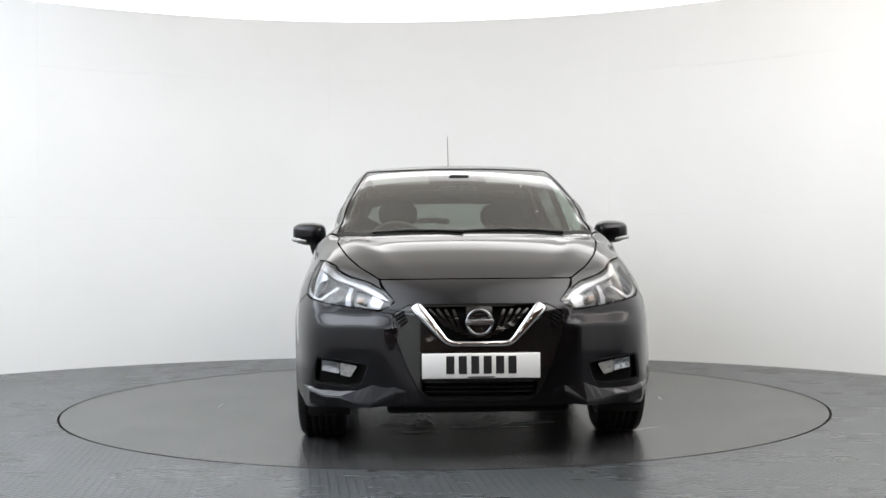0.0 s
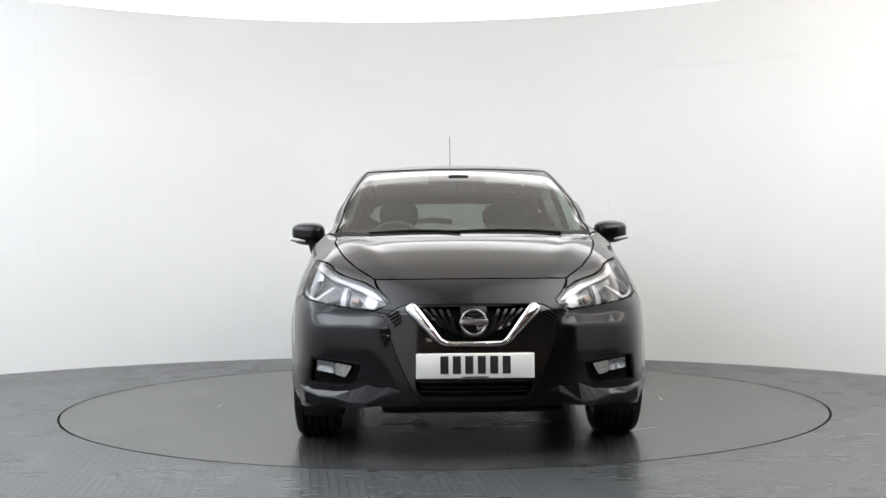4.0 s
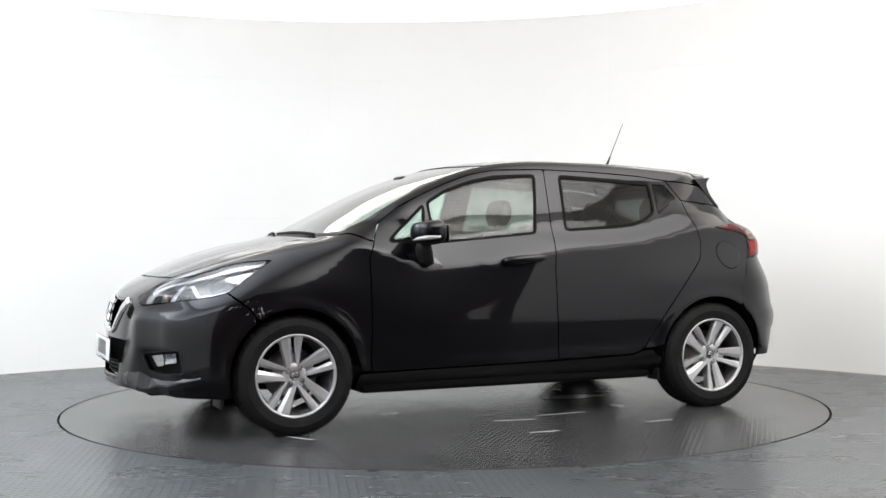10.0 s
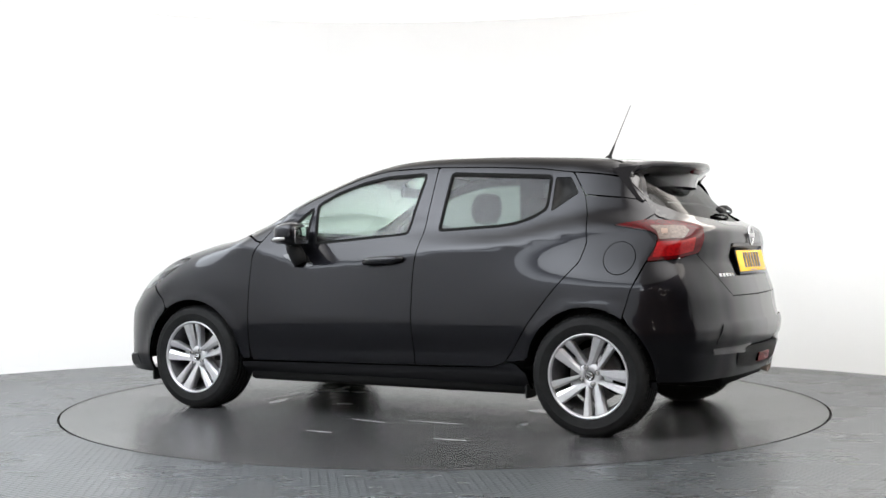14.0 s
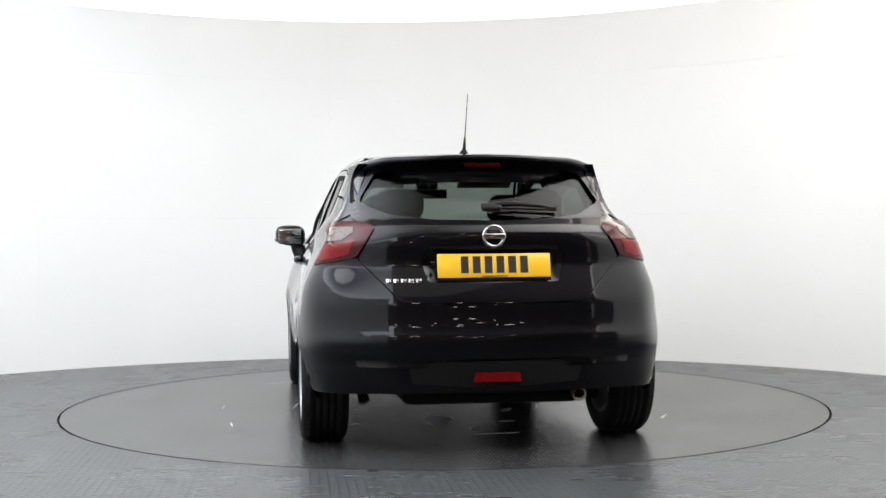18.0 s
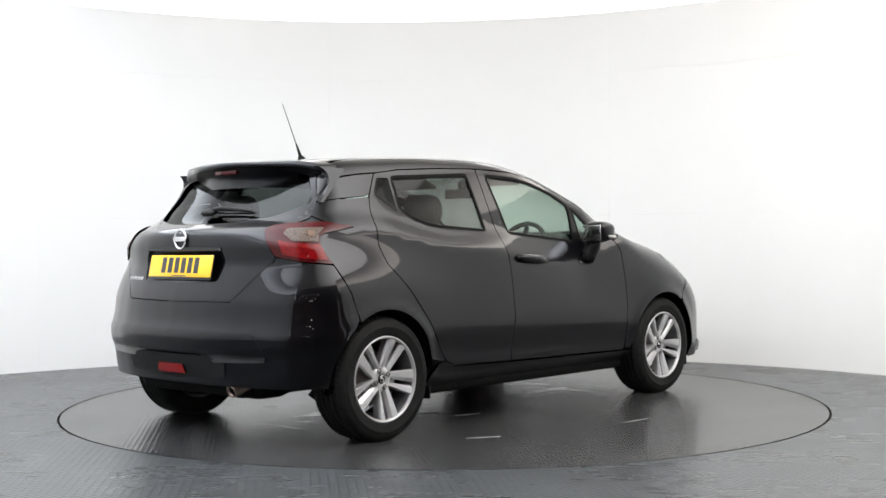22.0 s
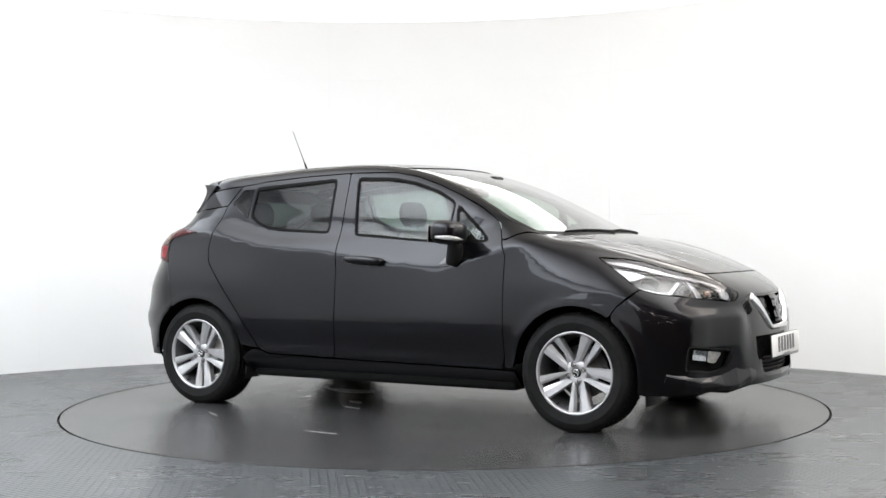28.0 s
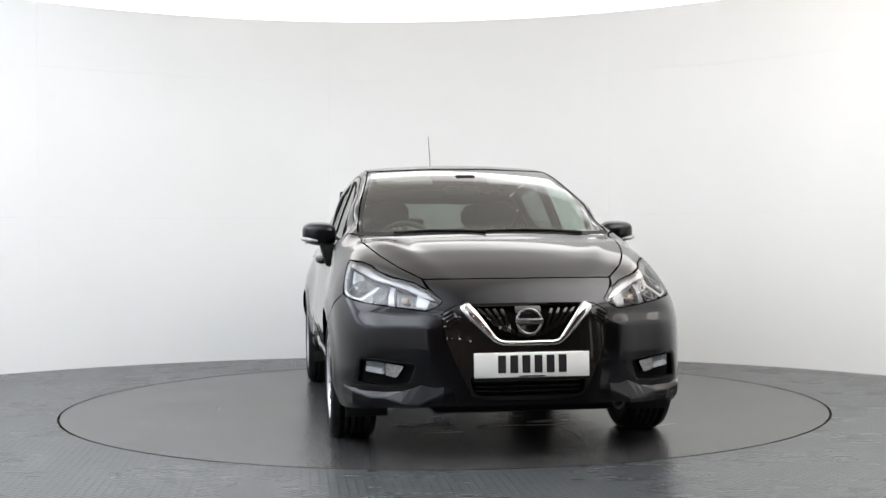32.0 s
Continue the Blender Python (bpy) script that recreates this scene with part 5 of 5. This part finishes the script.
part("high_brake_light", box(0.175, 0.022, 0.022, (0, 1.607, 1.349), 0.004), bpy.data.materials["red_lamp_lens"], gate, "slim red high brake light")

# upright side fins between the roof pillar and the spoiler's ends
FIN = [(1.352, 1.350), (1.42, 1.357), (1.490, 1.362), (1.470, 1.348), (1.452, 1.328), (1.447, 1.300), (1.460, 1.265), (1.490, 1.218), (1.525, 1.178), (1.502, 1.180), (1.43, 1.262)]
for s in (1, -1):
    v = []
    for inside in (0.0, 0.045):
        for y, z in FIN:
            v.append((s * (0.619 + (1.35 - z) * 0.30 - 0.26 * (y - 1.38) - inside), y, z))
    n = len(FIN)
    f = [tuple(range(n)), tuple(range(n, 2 * n))] + [(k, (k + 1) % n, n + (k + 1) % n, n + k) for k in range(n)]
    part("spoiler_fin", bm_from(v, f, False), PAINT, gate, "upright black side fin")

# rear wiper
m = frame_at("rear", -0.02, 1.128, 1, 0.004)
wiper = part("rear_wiper", moved(box(0.10, 0.03, 0.045, (0.0, -0.012, 0.0), 0.012), m), TRIM, gate, "black rear wiper")
a, b = Vector(cast("rear", np.array([[-0.04, 1.150]]))[0]), Vector(cast("rear", np.array([[-0.345, 1.135]]))[0])
part("wiper_arm", tube_path([a + Vector((0, 0.03, 0.004)), a.lerp(b, 0.3) + Vector((0, 0.035, 0.012)), a.lerp(b, 0.7) + Vector((0, 0.03, 0.008)), b + Vector((0, 0.016, 0))], [0.013, 0.012, 0.009, 0.004]), TRIM, wiper)
part("wiper_blade", tube_path([a + Vector((0, 0.012, -0.012)), b + Vector((0, 0.008, -0.006))], 0.006), TRIM, wiper)
# front wipers
for x0, x1, z in ((0.52, -0.03, 0.0), (-0.02, -0.50, 0.004)):
    q = [cast("top", np.array([[x0 + (x1 - x0) * t, -1.095 + 0.10 * t * (1 - t) + 0.28 * (x0 + (x1 - x0) * t) ** 2 + 0.02 * t]]))[0] + (0, -0.002, 0.006) for t in (0, 0.3, 0.6, 1.0)]
    w = part("windscreen_wiper", tube_path(q, [0.008, 0.006, 0.005, 0.003]), TRIM, car, "black windscreen wiper")
    part("wiper_blade", tube_path([Vector(p) + Vector((0, 0.004, -0.005)) for p in q], 0.004), TRIM, w)
part("scuttle", skin("top", outline("top", two_sided([(0.0, -1.125), (0.2, -1.11), (0.4, -1.075), (0.56, -1.01), (0.69, -0.945), (0.70, -0.90), (0.56, -0.965), (0.4, -1.03), (0.2, -1.065), (0.0, -1.08)]), 0.01), TRIM, grid=0.03, lift=-0.002, gap=0, skirt=0.02), None, car, "black scuttle panel below the windscreen")

# aerial
aerial = part("aerial", bm_from(*spin([(0.024, -0.004), (0.022, 0.006), (0.010, 0.022), (0.007, 0.055), (0.0045, 0.09), (0.001, 0.092)], 20, "Z")), TRIM, car, "thin black roof aerial")
aerial.matrix_basis = pose(0, 1.098, float(roof_height(0.0, 1.098)), -24)
part("whip", tube_path([(0, 0, 0.08), (0, 0, 0.325)], [0.0028, 0.0016], 6), TRIM, aerial)

# door mirrors and handles
for s in (1, -1):
    bm = bmesh.new()
    bmesh.ops.create_cube(bm, size=1)
    bmesh.ops.subdivide_edges(bm, edges=bm.edges[:], cuts=5, use_grid_fill=True)
    for q in bm.verts:
        c = q.co.copy()
        n3 = (abs(2 * c.x) ** 3.4 + abs(2 * c.y) ** 3.0 + abs(2 * c.z) ** 3.4) ** (1 / 3.2)
        m3 = max(abs(2 * c.x), abs(2 * c.y), abs(2 * c.z))
        c *= m3 / max(n3, 1e-6) * 1.0 if n3 > 0 else 1
        t = c.x + 0.5
        c.z *= 0.86 + 0.14 * (1 - t)
        front = 0.5 - c.y
        q.co = (c.x * 0.190, c.y * 0.160 + 0.020 * t, c.z * 0.150 * (0.8 + 0.25 * (c.y + 0.5)) + 0.012 * t)
    for fc in bm.faces:
        fc.smooth = True
    head = Matrix.Translation((0.868 * s, -0.505, 1.025)) @ Matrix.Diagonal((s, 1, 1, 1))
    bmesh.ops.transform(bm, matrix=head, verts=bm.verts)
    if s < 0:
        bmesh.ops.reverse_faces(bm, faces=bm.faces)
    mirror = part("door_mirror", bm, PAINT, car, "black door mirror with clear indicator strip")
    part("mirror_glass", moved(box(0.145, 0.004, 0.095, (0, 0, 0), 0.0018), pose(0.872 * s, -0.4135, 1.025, 0, 0, 6 * s)), CHROME, mirror, "silvered mirror glass")
    part("mirror_foot", tube_path([(0.790 * s, -0.475, 0.862), (0.800 * s, -0.490, 0.905), (0.818 * s, -0.505, 0.950), (0.835 * s, -0.510, 0.985)], [0.042, 0.046, 0.044, 0.036], 14), TRIM, mirror, "black plastic mirror foot")
    part("mirror_plinth", skin("side", rounded([(-0.600, 0.912), (-0.50, 0.925), (-0.445, 0.915), (-0.392, 0.862), (-0.385, 0.848), (-0.42, 0.842), (-0.54, 0.872)], 0.012), GLOSS, grid=0.02, lift=0.004, gap=0, skirt=0.006, side=s), None, mirror, "gloss black mirror plinth")
    part("indicator_strip", tube_path([(0.880 * s, -0.583, 0.990), (0.925 * s, -0.572, 0.996), (0.955 * s, -0.535, 1.002), (0.963 * s, -0.465, 1.006)], [0.006, 0.012, 0.013, 0.008], 8), CLEARRED, mirror, "clear indicator strip")
    # handle on the front door
    part("handle_recess", skin("side", rounded([(0.02, 0.868), (0.04, 0.900), (0.085, 0.912), (0.13, 0.900), (0.15, 0.868), (0.13, 0.842), (0.085, 0.832), (0.04, 0.842)], 0.03), GLOSS, grid=0.014, lift=0.001, gap=0, skirt=0, side=s, dish=0.022), None, car, "dark finger recess behind the handle")
    pts = [cast("side", np.array([[y, z]]))[0] + np.array((o, 0, 0)) for y, z, o in ((-0.035, 0.872, 0.004), (-0.015, 0.874, 0.024), (0.05, 0.879, 0.031), (0.12, 0.883, 0.031), (0.185, 0.887, 0.024), (0.225, 0.889, 0.006))]
    bm = tube_path([(p[0] * s, p[1], p[2]) for p in pts], [0.013, 0.021, 0.023, 0.023, 0.021, 0.013], 12)
    part("door_handle", bm, PAINT, car, "black pull door handle")
    # inner trims
    part("door_card", skin("side", rounded([(-0.78, 0.34), (-0.79, 0.93), (0.30, 0.99), (0.30, 0.34)], 0.03), DASH, grid=0.06, lift=-0.06, gap=0, skirt=0, side=s), None, car)
    part("rear_door_card", skin("side", rounded([(0.30, 0.34), (0.30, 0.99), (0.95, 1.03), (1.22, 1.10), (1.22, 0.70), (0.95, 0.72), (0.88, 0.36)], 0.03), DASH, grid=0.06, lift=-0.06, gap=0, skirt=0, side=s), None, car)

# cabin
part("headlining", skin("top", outline("top", [(x * 0.97, y * 0.98) for x, y in ROOF], 0.03), LINER, grid=0.08, lift=-0.035, gap=0, skirt=0), None, car, "pale grey headlining")


def lofted(rows_, sides=16):
    """A soft closed body through rounded-box rings: (centre, half width x, half depth y)."""
    v, f = [], []
    for (cx, cy, cz), hx, hy in rows_:
        for k in range(sides):
            a = 2 * math.pi * k / sides
            c, s_ = math.cos(a), math.sin(a)
            v.append((cx + hx * math.copysign(abs(c) ** 0.55, c), cy + hy * math.copysign(abs(s_) ** 0.55, s_), cz))
    for i in range(len(rows_) - 1):
        f += [(i * sides + k, i * sides + (k + 1) % sides, (i + 1) * sides + (k + 1) % sides, (i + 1) * sides + k) for k in range(sides)]
    f += [tuple(range(sides)), tuple(range((len(rows_) - 1) * sides, len(rows_) * sides))]
    return bm_from(v, f)


def seat(x, y, rear=False):
    back = part("seat", lofted([((x, y, 0.45), 0.24, 0.07), ((x, y + 0.05, 0.62), 0.245, 0.075), ((x, y + 0.13, 0.85), 0.235, 0.06), ((x, y + 0.18, 1.0), 0.20, 0.05), ((x, y + 0.195, 1.055), 0.13, 0.035)]), SEATCLOTH, car, "dark cloth car seat")
    part("cushion", lofted([((x, y - 0.22, 0.34), 0.24, 0.27), ((x, y - 0.22, 0.44), 0.25, 0.28), ((x, y - 0.22, 0.50), 0.21, 0.24)]), SEATCLOTH, back)
    part("head_restraint", lofted([((x, y + 0.195, 1.085), 0.09, 0.035), ((x, y + 0.20, 1.13), 0.125, 0.05), ((x, y + 0.205, 1.19), 0.128, 0.05), ((x, y + 0.21, 1.235), 0.10, 0.04), ((x, y + 0.21, 1.25), 0.06, 0.02)]), SEATCLOTH, back)
    for sx in (-0.045, 0.045):
        part("restraint_post", tube_path([(x + sx, y + 0.19, 1.03), (x + sx, y + 0.197, 1.11)], 0.006), CHROME, back)


for x in (0.36, -0.36):
    seat(x, 0.30)
    seat(x, 1.03, True)
part("parcel_shelf", box(1.10, 0.40, 0.03, (0, 1.45, 0.98), 0.01), DASH, car)
part("dashboard", lofted([((0, -0.78, 0.62), 0.70, 0.25), ((0, -0.78, 0.80), 0.71, 0.27), ((0, -0.80, 0.93), 0.70, 0.25), ((0, -0.83, 0.985), 0.66, 0.19)], 24), DASH, car, "dark dashboard")
part("instrument_cowl", lofted([((-0.37, -0.60, 0.92), 0.17, 0.10), ((-0.37, -0.61, 1.0), 0.16, 0.09), ((-0.37, -0.62, 1.03), 0.11, 0.06)]), DASH, car)
tilt = pose(-0.37, -0.36, 0.93, 25)
wheel_s = part("steering_wheel", moved(ring(0.178, 0.015, 48, 10), tilt), DASH, car, "dark steering wheel")
part("wheel_boss", moved(box(0.13, 0.05, 0.12, (0, 0.01, -0.01), 0.025), tilt), DASH, wheel_s)
for a in (0, 180, 270):
    part("wheel_spoke", moved(box(0.14, 0.02, 0.03, (0.09, 0, 0), 0.006), tilt @ pose(0, 0, 0, 0, a, 0)), DASH, wheel_s)
part("steering_column", tube_path([tilt @ Vector((0, -0.02, 0)), (-0.37, -0.65, 0.80)], 0.045), DASH, car)
rear_view = part("rear_view_mirror", box(0.22, 0.03, 0.06, (0, -0.20, 1.285), 0.012), TRIM, car, "black rear-view mirror")
part("mirror_stem", tube_path([(0, -0.21, 1.30), (0, -0.25, 1.36)], 0.012), TRIM, rear_view)
part("sensor_housing", box(0.13, 0.10, 0.06, (0, -0.30, 1.345), 0.02), TRIM, car)
for x in (0.34, -0.34):
    part("sun_visor", box(0.34, 0.14, 0.02, (x, -0.12, 1.375 - 0.02), 0.008, turn=pose(0, 0, 0, 22)), LINER, car)


def motions():
    walk(turntable, [(t, pose(0, 0, 0, 0, 0, a)) for t, a in TURN])
    walk(car, [(t, pose(*PIVOT, 0, 0, 0, a) @ pose(MID + 0.003, 0, 0, 0, 0, 0.3)) for t, a in TURN])


motions()
